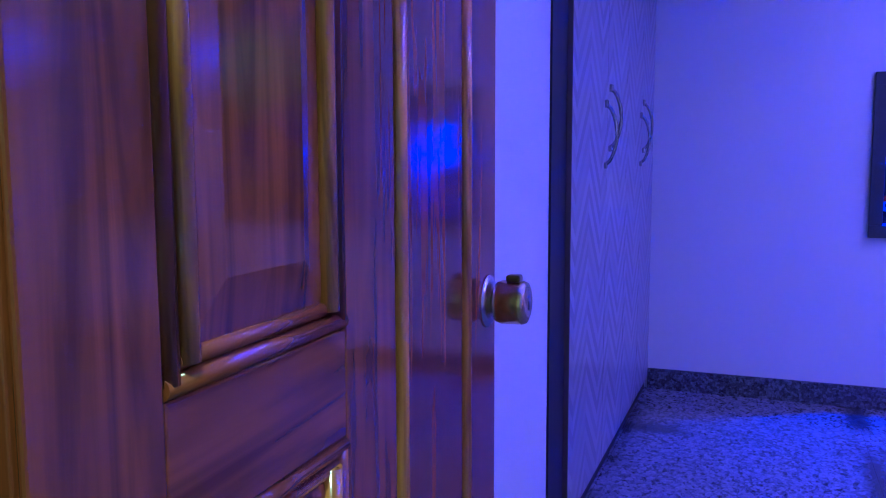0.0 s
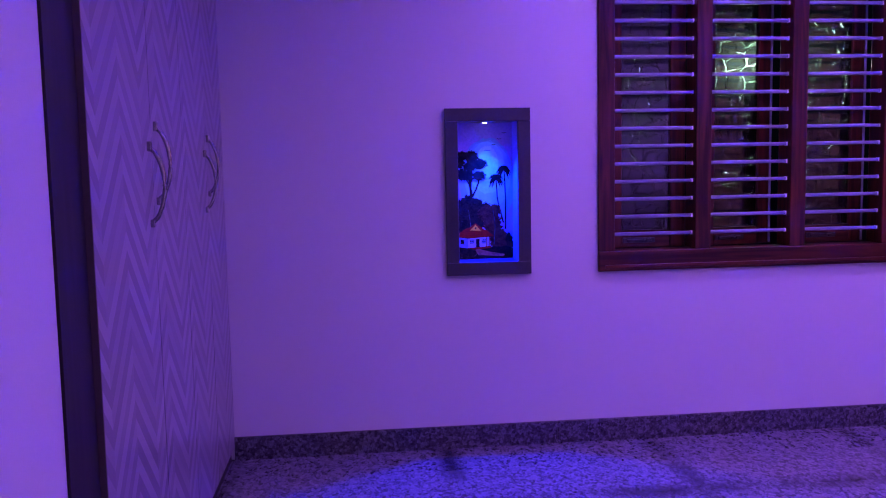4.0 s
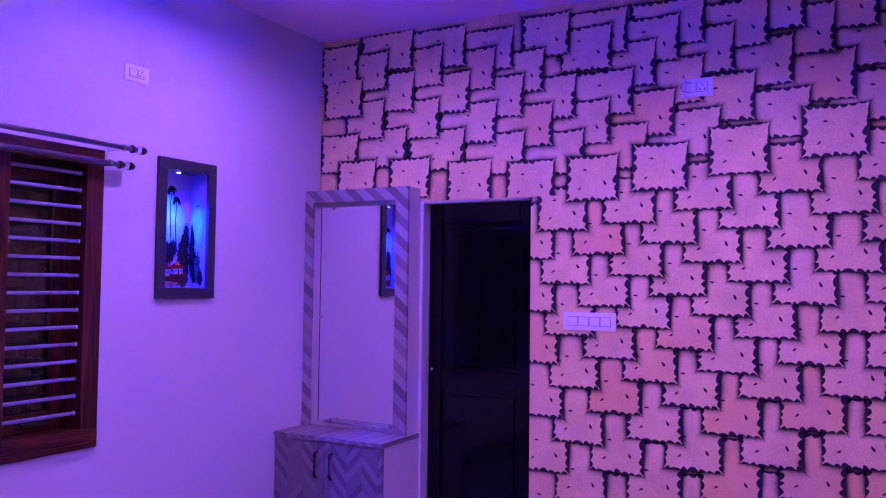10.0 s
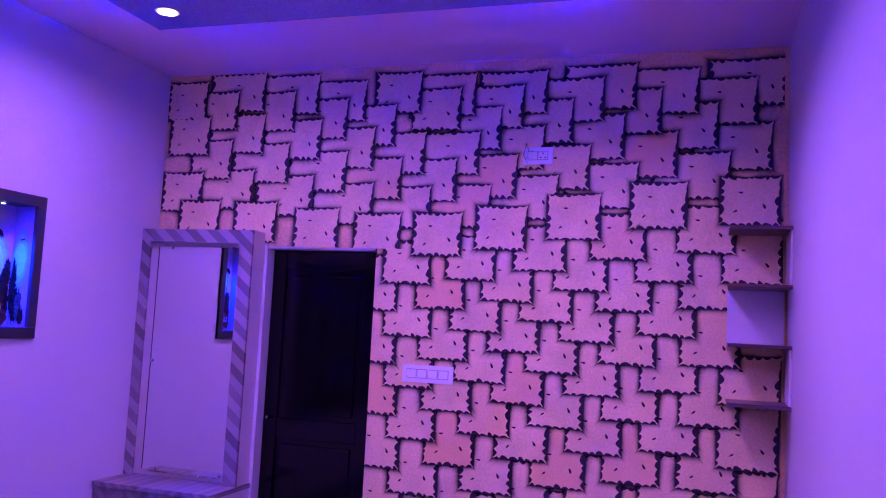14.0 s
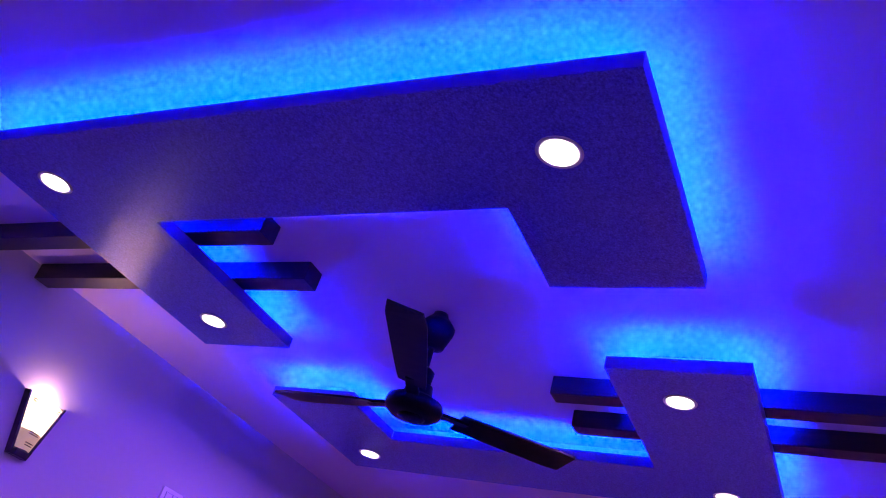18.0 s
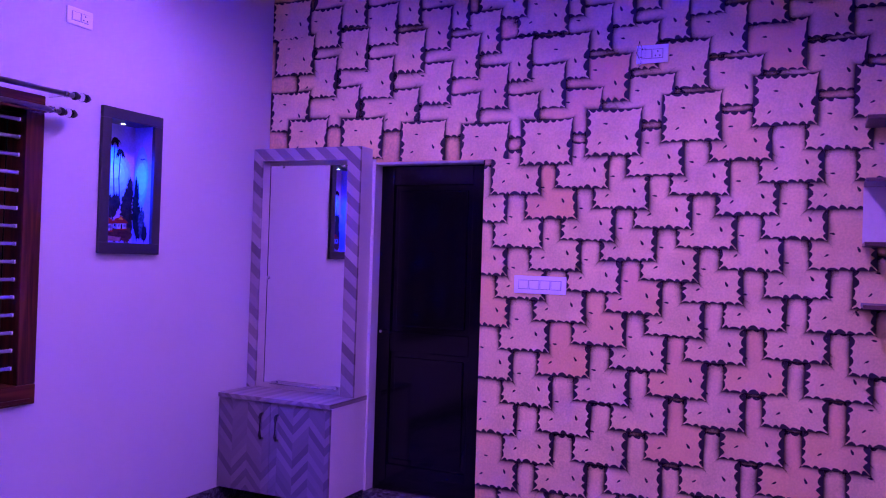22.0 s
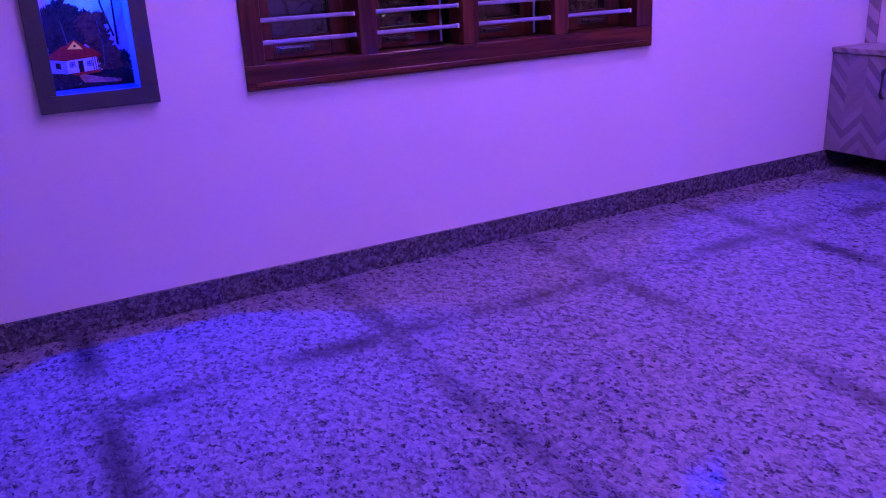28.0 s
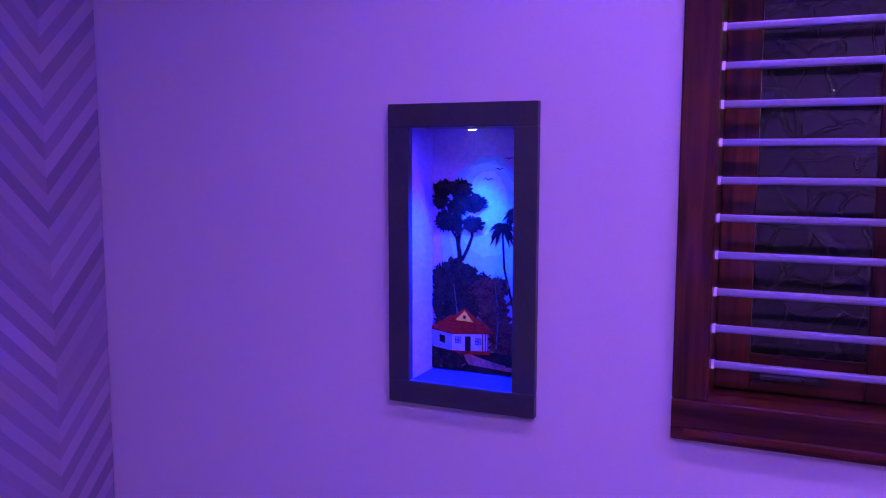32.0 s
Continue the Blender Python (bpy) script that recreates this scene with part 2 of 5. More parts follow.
PAINT = material("white_wall_paint", (0.55, 0.54, 0.535), 0.42, vary=0.03, scale=1.6, fine=220, bump=0.05)
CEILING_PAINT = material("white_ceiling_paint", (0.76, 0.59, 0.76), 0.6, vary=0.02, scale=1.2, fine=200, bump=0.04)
MURAL_GROUND = material("peach_mural_ground", (0.8, 0.55, 0.21), 0.6, vary=0.22, scale=3.0, fine=60, bump=0.1)
MURAL_TILE = material("peach_mural_tile", (0.84, 0.645, 0.275), 0.55, vary=0.14, scale=5.0, fine=90, bump=0.15)
tile_nodes, tile_links = MURAL_TILE.node_tree.nodes, MURAL_TILE.node_tree.links
tile_info, tile_mix = tile_nodes.new("ShaderNodeObjectInfo"), tile_nodes.new("ShaderNodeMix")
tile_pick = tile_nodes.new("ShaderNodeMapRange")
tile_pick.inputs["From Min"].default_value, tile_pick.inputs["From Max"].default_value = 0.8, 1.0
tile_pick.inputs["To Max"].default_value = 0.45
tile_links.new(tile_info.outputs["Random"], tile_pick.inputs[0])
tile_mix.data_type = "RGBA"
tile_links.new(tile_pick.outputs[0], tile_mix.inputs["Factor"])
tile_links.new(tile_nodes["Principled BSDF"].inputs["Base Color"].links[0].from_socket, tile_mix.inputs["A"])
tile_mix.inputs["B"].default_value = (0.88, 0.4, 0.09, 1)
tile_links.new(tile_mix.outputs["Result"], tile_nodes["Principled BSDF"].inputs["Base Color"])
MURAL_BLACK = material("black_airbrush", (0.02, 0.012, 0.02), 0.7, vary=0.4, scale=20)
MURAL_SPRAY = material("sprayed_black_edge", (0.016, 0.009, 0.016), 0.65, vary=0.3, scale=15)
spray_nodes, spray_links = MURAL_SPRAY.node_tree.nodes, MURAL_SPRAY.node_tree.links
spray_dust = spray_nodes.new("ShaderNodeAttribute")
spray_dust.attribute_name = "spray"
spray_links.new(spray_dust.outputs["Fac"], spray_nodes["Principled BSDF"].inputs["Alpha"])
FLOOR = granite("polished_floor_granite", (0.178, 0.168, 0.2), (0.118, 0.112, 0.137), (0.014, 0.013, 0.022), 0.06, joints=True)
FLOOR.node_tree.nodes["Principled BSDF"].inputs["Specular IOR Level"].default_value = 0.22
SKIRT = granite("skirting_granite", (0.135, 0.131, 0.155), (0.056, 0.053, 0.068), (0.014, 0.013, 0.02), 0.25)
SKIRT_PALE = granite("pale_skirting_granite", (0.26, 0.255, 0.29), (0.15, 0.147, 0.172), (0.05, 0.05, 0.06), 0.2)
TEAK = wood("red_teak", (0.022, 0.005, 0.003), (0.098, 0.024, 0.01), 0.3, 0.16)
TEAK_ACROSS = wood("red_teak_across", (0.022, 0.005, 0.003), (0.098, 0.024, 0.01), 0.3, 0.16, along="x")
DOOR_WOOD = wood("varnished_door_teak", (0.074, 0.022, 0.007), (0.2, 0.058, 0.018), 0.13, 0.12, scale=7)
DOOR_WOOD.node_tree.nodes["Principled BSDF"].inputs["Specular IOR Level"].default_value = 0.4
DOOR_WOOD_ACROSS = wood("varnished_door_rail_teak", (0.07, 0.019, 0.007), (0.185, 0.053, 0.017), 0.13, 0.12, along="y", scale=7)
DOOR_WOOD_ACROSS.node_tree.nodes["Principled BSDF"].inputs["Specular IOR Level"].default_value = 0.4
DOOR_BEAD = wood("golden_door_bead", (0.22, 0.085, 0.014), (0.6, 0.27, 0.05), 0.13, 0.6, scale=14)
SLAT_WOOD = wood("dark_ceiling_slat", (0.008, 0.004, 0.006), (0.024, 0.01, 0.013), 0.4, 0.1, along="y")
PANEL_LAM = material("grey_textured_laminate", (0.13, 0.19, 0.8), 0.24, vary=0.34, scale=130, fine=210, bump=0.5, spec=1.0)
PANEL_RIM = material("blue_grey_panel_rim", (0.16, 0.18, 0.5), 0.4, vary=0.06)
PANEL_EDGE = material("white_panel_edge", (0.75, 0.75, 0.77), 0.4, vary=0.03)
FRAME_LAM = material("charcoal_frame_laminate", (0.028, 0.03, 0.042), 0.35, vary=0.15, scale=8, coat=0.1)
CHEV_GREY = chevron("grey_chevron_laminate", ((0.1, 0.09, 0.1), (0.215, 0.19, 0.2)), 0.11, 1.05, 0.05, even=0.3)
CHEV_STILE = chevron("grey_chevron_edging", ((0.12, 0.105, 0.11), (0.36, 0.325, 0.325)), 1.6, 0.85, 0.065, even=0.45)
CHEV_TOP = chevron("grey_chevron_top", ((0.13, 0.115, 0.12), (0.26, 0.235, 0.24)), 0.3, 0.8, 0.03)
CHEV_WARD = chevron("wardrobe_chevron_laminate", ((0.165, 0.152, 0.176), (0.31, 0.287, 0.318)), 0.2, 1.05, 0.048, rough=0.32, coat=0.25, even=0.42)
LAM_PALE = material("pale_smooth_laminate", (0.66, 0.62, 0.6), 0.35, vary=0.04, coat=0.2)
DARK_WOOD = wood("dark_wardrobe_carcass", (0.004, 0.003, 0.004), (0.014, 0.009, 0.012), 0.6, 0.0)
DOOR_EDGE = material("brown_edge_band", (0.09, 0.065, 0.07), 0.4, vary=0.1)
BLACK_DOOR = material("black_pvc_door", (0.002, 0.002, 0.003), 0.1, vary=0.2, scale=4, coat=0.0, spec=0.28)
CHROME = material("chrome", (0.8, 0.8, 0.82), 0.12, 1.0, vary=0.04)
CHROME_DARK = material("tarnished_chrome", (0.42, 0.41, 0.42), 0.16, 1.0, vary=0.25, scale=60)
BRASS = material("antique_brass", (0.58, 0.5, 0.24), 0.24, 1.0, vary=0.2, scale=30)
BRASS_DARK = material("dark_brass", (0.16, 0.12, 0.06), 0.35, 1.0, vary=0.3, scale=40)
STEEL = material("brushed_steel", (0.6, 0.6, 0.64), 0.25, 1.0, vary=0.06)
ROD_STEEL = material("dull_rod_steel", (0.3, 0.29, 0.34), 0.3, 1.0, vary=0.1, scale=12)
BAR_PAINT = material("silver_painted_bar", (0.2, 0.21, 0.28), 0.35, vary=0.04)
BLACK_METAL = material("black_metal", (0.012, 0.011, 0.012), 0.3, vary=0.2, scale=20, coat=0.3)
FAN_BROWN = material("glossy_dark_brown_fan", (0.004, 0.0025, 0.004), 0.38, vary=0.2, scale=12, coat=0.0, spec=0.1)
PLASTIC = material("white_switch_plastic", (0.82, 0.82, 0.84), 0.3, vary=0.02, coat=0.2)
PLASTIC_LINE = material("grey_switch_gap", (0.3, 0.3, 0.34), 0.5, vary=0.05)
SHELF_BROWN = wood("dark_shelf_edge", (0.06, 0.03, 0.03), (0.14, 0.07, 0.065), 0.4, 0.2, along="y")
GLASS_LEAF = glassy("leaf_patterned_glass", (0.016, 0.022, 0.022), 0.12, pattern=True)
GLASS_LEAF.node_tree.nodes["Principled BSDF"].inputs["Specular IOR Level"].default_value = 1.0
GLASS_LEAF.node_tree.nodes["Principled BSDF"].inputs["Coat Weight"].default_value = 1.0
for teak in (TEAK, TEAK_ACROSS):
    teak.node_tree.nodes["Principled BSDF"].inputs["Specular IOR Level"].default_value = 0.25
CLEAR = glassy("finial_crystal", (0.95, 0.95, 1.0), 0.02)
MIRROR = material("mirror_silver", (0.86, 0.86, 0.88), 0.015, 1.0, vary=0.0)
LED_GLOW = glowing("blue_led_strip", LED_COLOUR, LED_STRENGTH)
SPOT_GLOW = glowing("downlight_diffuser", (1.0, 0.86, 0.8), 7.0)
SPOT_BLUE = glowing("niche_spot_lens", (0.75, 0.85, 1.0), 12.0)
SCONCE_GLOW = glowing("lit_sconce_glass", (1.0, 0.76, 0.5), 3.2)
SCONCE_ETCH = glowing("etched_sconce_glass", (0.85, 0.62, 0.5), 0.42)
YARD_GLOW = glowing("yard_globe", (0.8, 1.0, 0.75), 18.0)
HOUSE_WHITE = material("painted_house_white", (0.36, 0.36, 0.4), 0.6, spec=0.06)
HOUSE_SIDE = material("painted_shaded_house_side", (0.16, 0.2, 0.36), 0.6, vary=0.15, scale=30, spec=0.06)
EAVE_RED = material("painted_dark_eave", (0.14, 0.014, 0.006), 0.6, vary=0.3, scale=40, spec=0.06)
ROOF_RED = material("painted_roof_red", (0.26, 0.018, 0.006), 0.6, vary=0.25, scale=30, spec=0.06)
GABLE_GOLD = material("painted_gable_gold", (0.85, 0.5, 0.03), 0.6, vary=0.2, spec=0.06)
PAINT_BLACK = material("painted_black", (0.012, 0.008, 0.005), 0.6, vary=0.5, scale=40, spec=0.06)
PAINT_BUSH = material("painted_dark_bush", (0.014, 0.012, 0.007), 0.65, vary=0.8, scale=45, fine=160, spec=0.06)
PAINT_CROWN = material("painted_tree_leaf", (0.028, 0.022, 0.03), 0.65, vary=0.9, scale=60, fine=200, spec=0.06)
PAINT_SHRUB = material("painted_blue_shrub", (0.05, 0.05, 0.05), 0.65, vary=0.9, scale=60, fine=200, spec=0.06)
PAINT_TWIG = material("painted_brown_leaf_stroke", (0.16, 0.07, 0.045), 0.65, vary=0.6, scale=60, fine=200, spec=0.06)
PAINT_BUSH_RED = material("painted_brown_bush", (0.06, 0.022, 0.01), 0.65, vary=0.8, scale=45, fine=160, spec=0.06)
PAINT_EARTH = material("painted_earth_path", (0.3, 0.12, 0.08), 0.65, vary=0.4, scale=30, spec=0.06)
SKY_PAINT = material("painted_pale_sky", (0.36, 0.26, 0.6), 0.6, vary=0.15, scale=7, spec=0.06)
LEDGE_PAINT = material("painted_deep_blue_ledge", (0.03, 0.03, 0.14), 0.6, vary=0.15, scale=9, spec=0.06)
# paler steps that put the niche spot's pool of light into the sky colour
GLOW_PAINT = [material("painted_lamp_glow", c, 0.6, vary=0.1, scale=20, spec=0.06) for c in ((0.2, 0.42, 0.64), (0.22, 0.58, 0.74), (0.26, 0.74, 0.82), (0.38, 0.9, 0.94))]
NIGHT_GROUND = material("dark_yard_soil", (0.04, 0.035, 0.03), 0.9, vary=0.4, scale=3)


# ---------------------------------------------------------------- mesh tools
def mesh_of(name, bm, mats):
    me = bpy.data.meshes.new(name)
    bm.normal_update()
    bm.to_mesh(me)
    bm.free()
    for m in mats if isinstance(mats, (list, tuple)) else (mats,):
        me.materials.append(m)
    return me


def part(name, bm, mats, parent=None, label=""):
    """Links a bmesh as one mesh object; its corners are given in the parent thing's own space."""
    ob = new(name, mesh_of(name, bm, mats))
    if parent is not None:
        ob.parent = parent
    if label:
        ob["label"] = label
    return ob


def thing(name, where, label, category, group="", kind=""):
    ob = new(name)
    ob.location = where
    ob.empty_display_size = 0.1
    return tagged(ob, label, category, group, kind)


def box(bm, x0, x1, y0, y1, z0, z1, bevel=0.0, slot=0):
    vs = [bm.verts.new((x, y, z)) for x in (x0, x1) for y in (y0, y1) for z in (z0, z1)]
    quads = ((0, 1, 3, 2), (4, 6, 7, 5), (0, 4, 5, 1), (2, 3, 7, 6), (0, 2, 6, 4), (1, 5, 7, 3))
    fs = [bm.faces.new([vs[i] for i in q]) for q in quads]
    for f in fs:
        f.material_index = slot
    if bevel:
        es = list({e for f in fs for e in f.edges})
        r = bmesh.ops.bevel(bm, geom=es, offset=bevel, segments=2, affect="EDGES", profile=0.5)
        for f in r["faces"]:
            f.material_index = slot
    return bm


def new_box(*a, **k):
    bm = bmesh.new()
    return box(bm, *a, **k)


def tube(bm, a, b, r0, r1=None, sides=12, caps=True, slot=0):
    """A straight round bar from a to b."""
    a, b = Vector(a), Vector(b)
    r1 = r0 if r1 is None else r1
    q = (b - a).to_track_quat("Z", "Y")
    rings = []
    for p, r in ((a, r0), (b, r1)):
        rings.append([bm.verts.new(p + q @ Vector((r * math.cos(i * math.tau / sides), r * math.sin(i * math.tau / sides), 0))) for i in range(sides)])
    for i in range(sides):
        f = bm.faces.new((rings[0][i], rings[0][(i + 1) % sides], rings[1][(i + 1) % sides], rings[1][i]))
        f.smooth, f.material_index = True, slot
    if caps:
        bm.faces.new(rings[0][::-1]).material_index = slot
        bm.faces.new(rings[1]).material_index = slot
    return bm


def turned(bm, profile, where=(0, 0, 0), axis="z", sides=20, slot=0):
    """A turned body: profile is radius and height, from end to end."""
    rings = []
    for r, h in profile:
        ring = []
        for i in range(sides):
            c, s = r * math.cos(i * math.tau / sides), r * math.sin(i * math.tau / sides)
            p = {"z": (c, s, h), "x": (h, c, s), "y": (s, h, c)}[axis]
            ring.append(bm.verts.new(Vector(where) + Vector(p)))
        rings.append(ring)
    for lo, hi in zip(rings, rings[1:]):
        for i in range(sides):
            f = bm.faces.new((lo[i], lo[(i + 1) % sides], hi[(i + 1) % sides], hi[i]))
            f.smooth, f.material_index = True, slot
    bm.faces.new(rings[0][::-1]).material_index = slot
    bm.faces.new(rings[-1]).material_index = slot
    return bm


def bent(bm, points, r, sides=8, slot=0):
    """A round bar bent along points."""
    rings = []
    pts = [Vector(p) for p in points]
    for i, p in enumerate(pts):
        d = (pts[min(i + 1, len(pts) - 1)] - pts[max(i - 1, 0)]).normalized()
        q = d.to_track_quat("Z", "Y")
        rings.append([bm.verts.new(p + q @ Vector((r * math.cos(k * math.tau / sides), r * math.sin(k * math.tau / sides), 0))) for k in range(sides)])
    for lo, hi in zip(rings, rings[1:]):
        for i in range(sides):
            f = bm.faces.new((lo[i], lo[(i + 1) % sides], hi[(i + 1) % sides], hi[i]))
            f.smooth, f.material_index = True, slot
    bm.faces.new(rings[0][::-1]).material_index = slot
    bm.faces.new(rings[-1]).material_index = slot
    return bm


def plate(bm, outline, y0, y1, slot=0):
    """A flat cut-out: outline as (x, z), standing between y0 and y1."""
    a = [bm.verts.new((x, y0, z)) for x, z in outline]
    b = [bm.verts.new((x, y1, z)) for x, z in outline]
    bm.faces.new(a).material_index = slot
    bm.faces.new(b[::-1]).material_index = slot
    for i in range(len(a)):
        j = (i + 1) % len(a)
        bm.faces.new((a[j], a[i], b[i], b[j])).material_index = slot
    return bm


def slab(bm, outline, z0, z1, slots=(0, 1, 0)):
    """A level sheet: outline as (x, y); slots for the underside, the rim and the top."""
    a = [bm.verts.new((x, y, z0)) for x, y in outline]
    b = [bm.verts.new((x, y, z1)) for x, y in outline]
    bm.faces.new(a[::-1]).material_index = slots[0]
    bm.faces.new(b).material_index = slots[2]
    for i in range(len(a)):
        j = (i + 1) % len(a)
        bm.faces.new((a[i], a[j], b[j], b[i])).material_index = slots[1]
    return bm


def pierced(axis, near, far, u0, u1, v0, v1, holes):
    """A wall with openings that go through it: axis is its thickness, u runs along it and v is the height."""
    bm = bmesh.new()
    us = sorted({u0, u1, *[h[0] for h in holes], *[h[1] for h in holes]})
    vs = sorted({v0, v1, *[h[2] for h in holes], *[h[3] for h in holes]})
    cache = {}

    def vert(i, j, side):
        key = (i, j, side)
        if key not in cache:
            d = far if side else near
            cache[key] = bm.verts.new((d, us[i], vs[j]) if axis == "x" else (us[i], d, vs[j]))
        return cache[key]

    def solid(i, j):
        if not (0 <= i < len(us) - 1 and 0 <= j < len(vs) - 1):
            return False
        cu, cv = (us[i] + us[i + 1]) / 2, (vs[j] + vs[j + 1]) / 2
        return not any(h[0] < cu < h[1] and h[2] < cv < h[3] for h in holes)

    for i in range(len(us) - 1):
        for j in range(len(vs) - 1):
            if not solid(i, j):
                continue
            c = [(i, j), (i + 1, j), (i + 1, j + 1), (i, j + 1)]
            bm.faces.new([vert(*k, 0) for k in c])
            bm.faces.new([vert(*k, 1) for k in c[::-1]])
            for (di, dj), (p, q) in (((0, -1), (0, 1)), ((1, 0), (1, 2)), ((0, 1), (2, 3)), ((-1, 0), (3, 0))):
                if not solid(i + di, j + dj):
                    bm.faces.new((vert(*c[q], 0), vert(*c[p], 0), vert(*c[p], 1), vert(*c[q], 1)))
    bmesh.ops.recalc_face_normals(bm, faces=bm.faces[:])
    return bm


def structure(name, bm, mats, label, category):
    return tagged(part(name, bm, mats), label, category, kind="structure")


# ---------------------------------------------------------------- plan
EAST, NORTH, SOUTH, WEST = 0.0, 0.0, -3.8, -5.41
HEIGHT = 3.24
WIN = (-3.7, -1.745, 0.807, 2.245)
PIC_A = (-4.408, -4.018, 0.81, 1.565)
PIC_B = (-1.407, -0.99, 1.515, 2.268)
DOOR_B = (-1.539, -0.80, 0.095, 2.126)
ENTRY = (-5.33, -4.22, 0.0, 2.14)
RIM = 0.058

niche = lambda p: (p[0] + RIM - 0.004, p[1] - RIM + 0.004, p[2] + RIM - 0.004, p[3] - RIM + 0.004)
structure("wall_north", pierced("y", 0.0, 0.22, -6.2, 0.22, -0.05, HEIGHT, [WIN, niche(PIC_A), niche(PIC_B)]), PAINT, "white painted plaster wall around the barred window", "wall")
wall_east = structure("wall_east", pierced("x", 0.0, 0.22, -4.0, 0.0, 0.0, HEIGHT, [DOOR_B]), [MURAL_GROUND], "wall covered by a peach mural of jagged overlapping leather squares", "wall")
structure("wall_south", pierced("y", SOUTH - 0.2, SOUTH, -6.2, 0.0, 0.0, HEIGHT, [ENTRY]), PAINT, "white painted plaster wall with the entrance door", "wall")
structure("wall_west", pierced("x", WEST - 0.2, WEST, -3.8, -2.05, 0.0, HEIGHT, []), PAINT, "white painted plaster wall beside the wardrobe", "wall")
structure("wall_above_wardrobe", new_box(-5.6, WEST - 0.001, -2.05, 0.0, 2.16, HEIGHT), PAINT, "white painted wall above the wardrobe", "wall")
structure("wall_behind_wardrobe", new_box(-6.2, -6.02, -2.3, 0.0, 0.0, HEIGHT), PAINT, "plain white wall behind the wardrobe", "wall")
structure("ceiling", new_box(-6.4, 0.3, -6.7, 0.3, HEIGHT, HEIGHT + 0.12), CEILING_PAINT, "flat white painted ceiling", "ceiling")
# passage behind the entrance
structure("wall_passage_west", new_box(-6.4, -6.2, -6.6, -4.0, 0.0, HEIGHT), PAINT, "plain white passage wall", "wall")
structure("wall_passage_east", new_box(-3.2, -3.0, -6.6, -4.0, 0.0, HEIGHT), PAINT, "plain white passage wall", "wall")
structure("wall_passage_south", new_box(-6.4, -3.0, -6.8, -6.6, 0.0, HEIGHT), PAINT, "plain white passage wall", "wall")
pl = thing("passage_lamp", (-4.7, -4.6, HEIGHT), "round warm white passage ceiling lamp", "ceiling light")
part("passage_base", turned(bmesh.new(), [(0.12, -0.03), (0.13, 0.0)], sides=24), PLASTIC, pl)
part("passage_shade", turned(bmesh.new(), [(0.0, -0.075), (0.07, -0.065), (0.11, -0.0305)], sides=24), SPOT_GLOW, pl)
lamp("passage_light", "AREA", (-4.7, -4.6, HEIGHT - 0.09), PASSAGE_WATTS, (1.0, 0.72, 0.5), disk=0.2)
# wash room behind the black door
structure("wall_washroom", new_box(1.4, 1.6, -2.4, 0.2, 0.0, HEIGHT), PAINT, "plain wall behind the black door", "wall")
structure("ground", slab(bmesh.new(), [(-40, -40), (40, -40), (40, 40), (-40, 40)], -0.5, -0.46), [NIGHT_GROUND, NIGHT_GROUND], "dark yard soil outside at night", "ground")

# ceiling panels with hidden lights
PANEL_Z, PANEL_T = 3.12, 0.045
BATTEN = 0.13


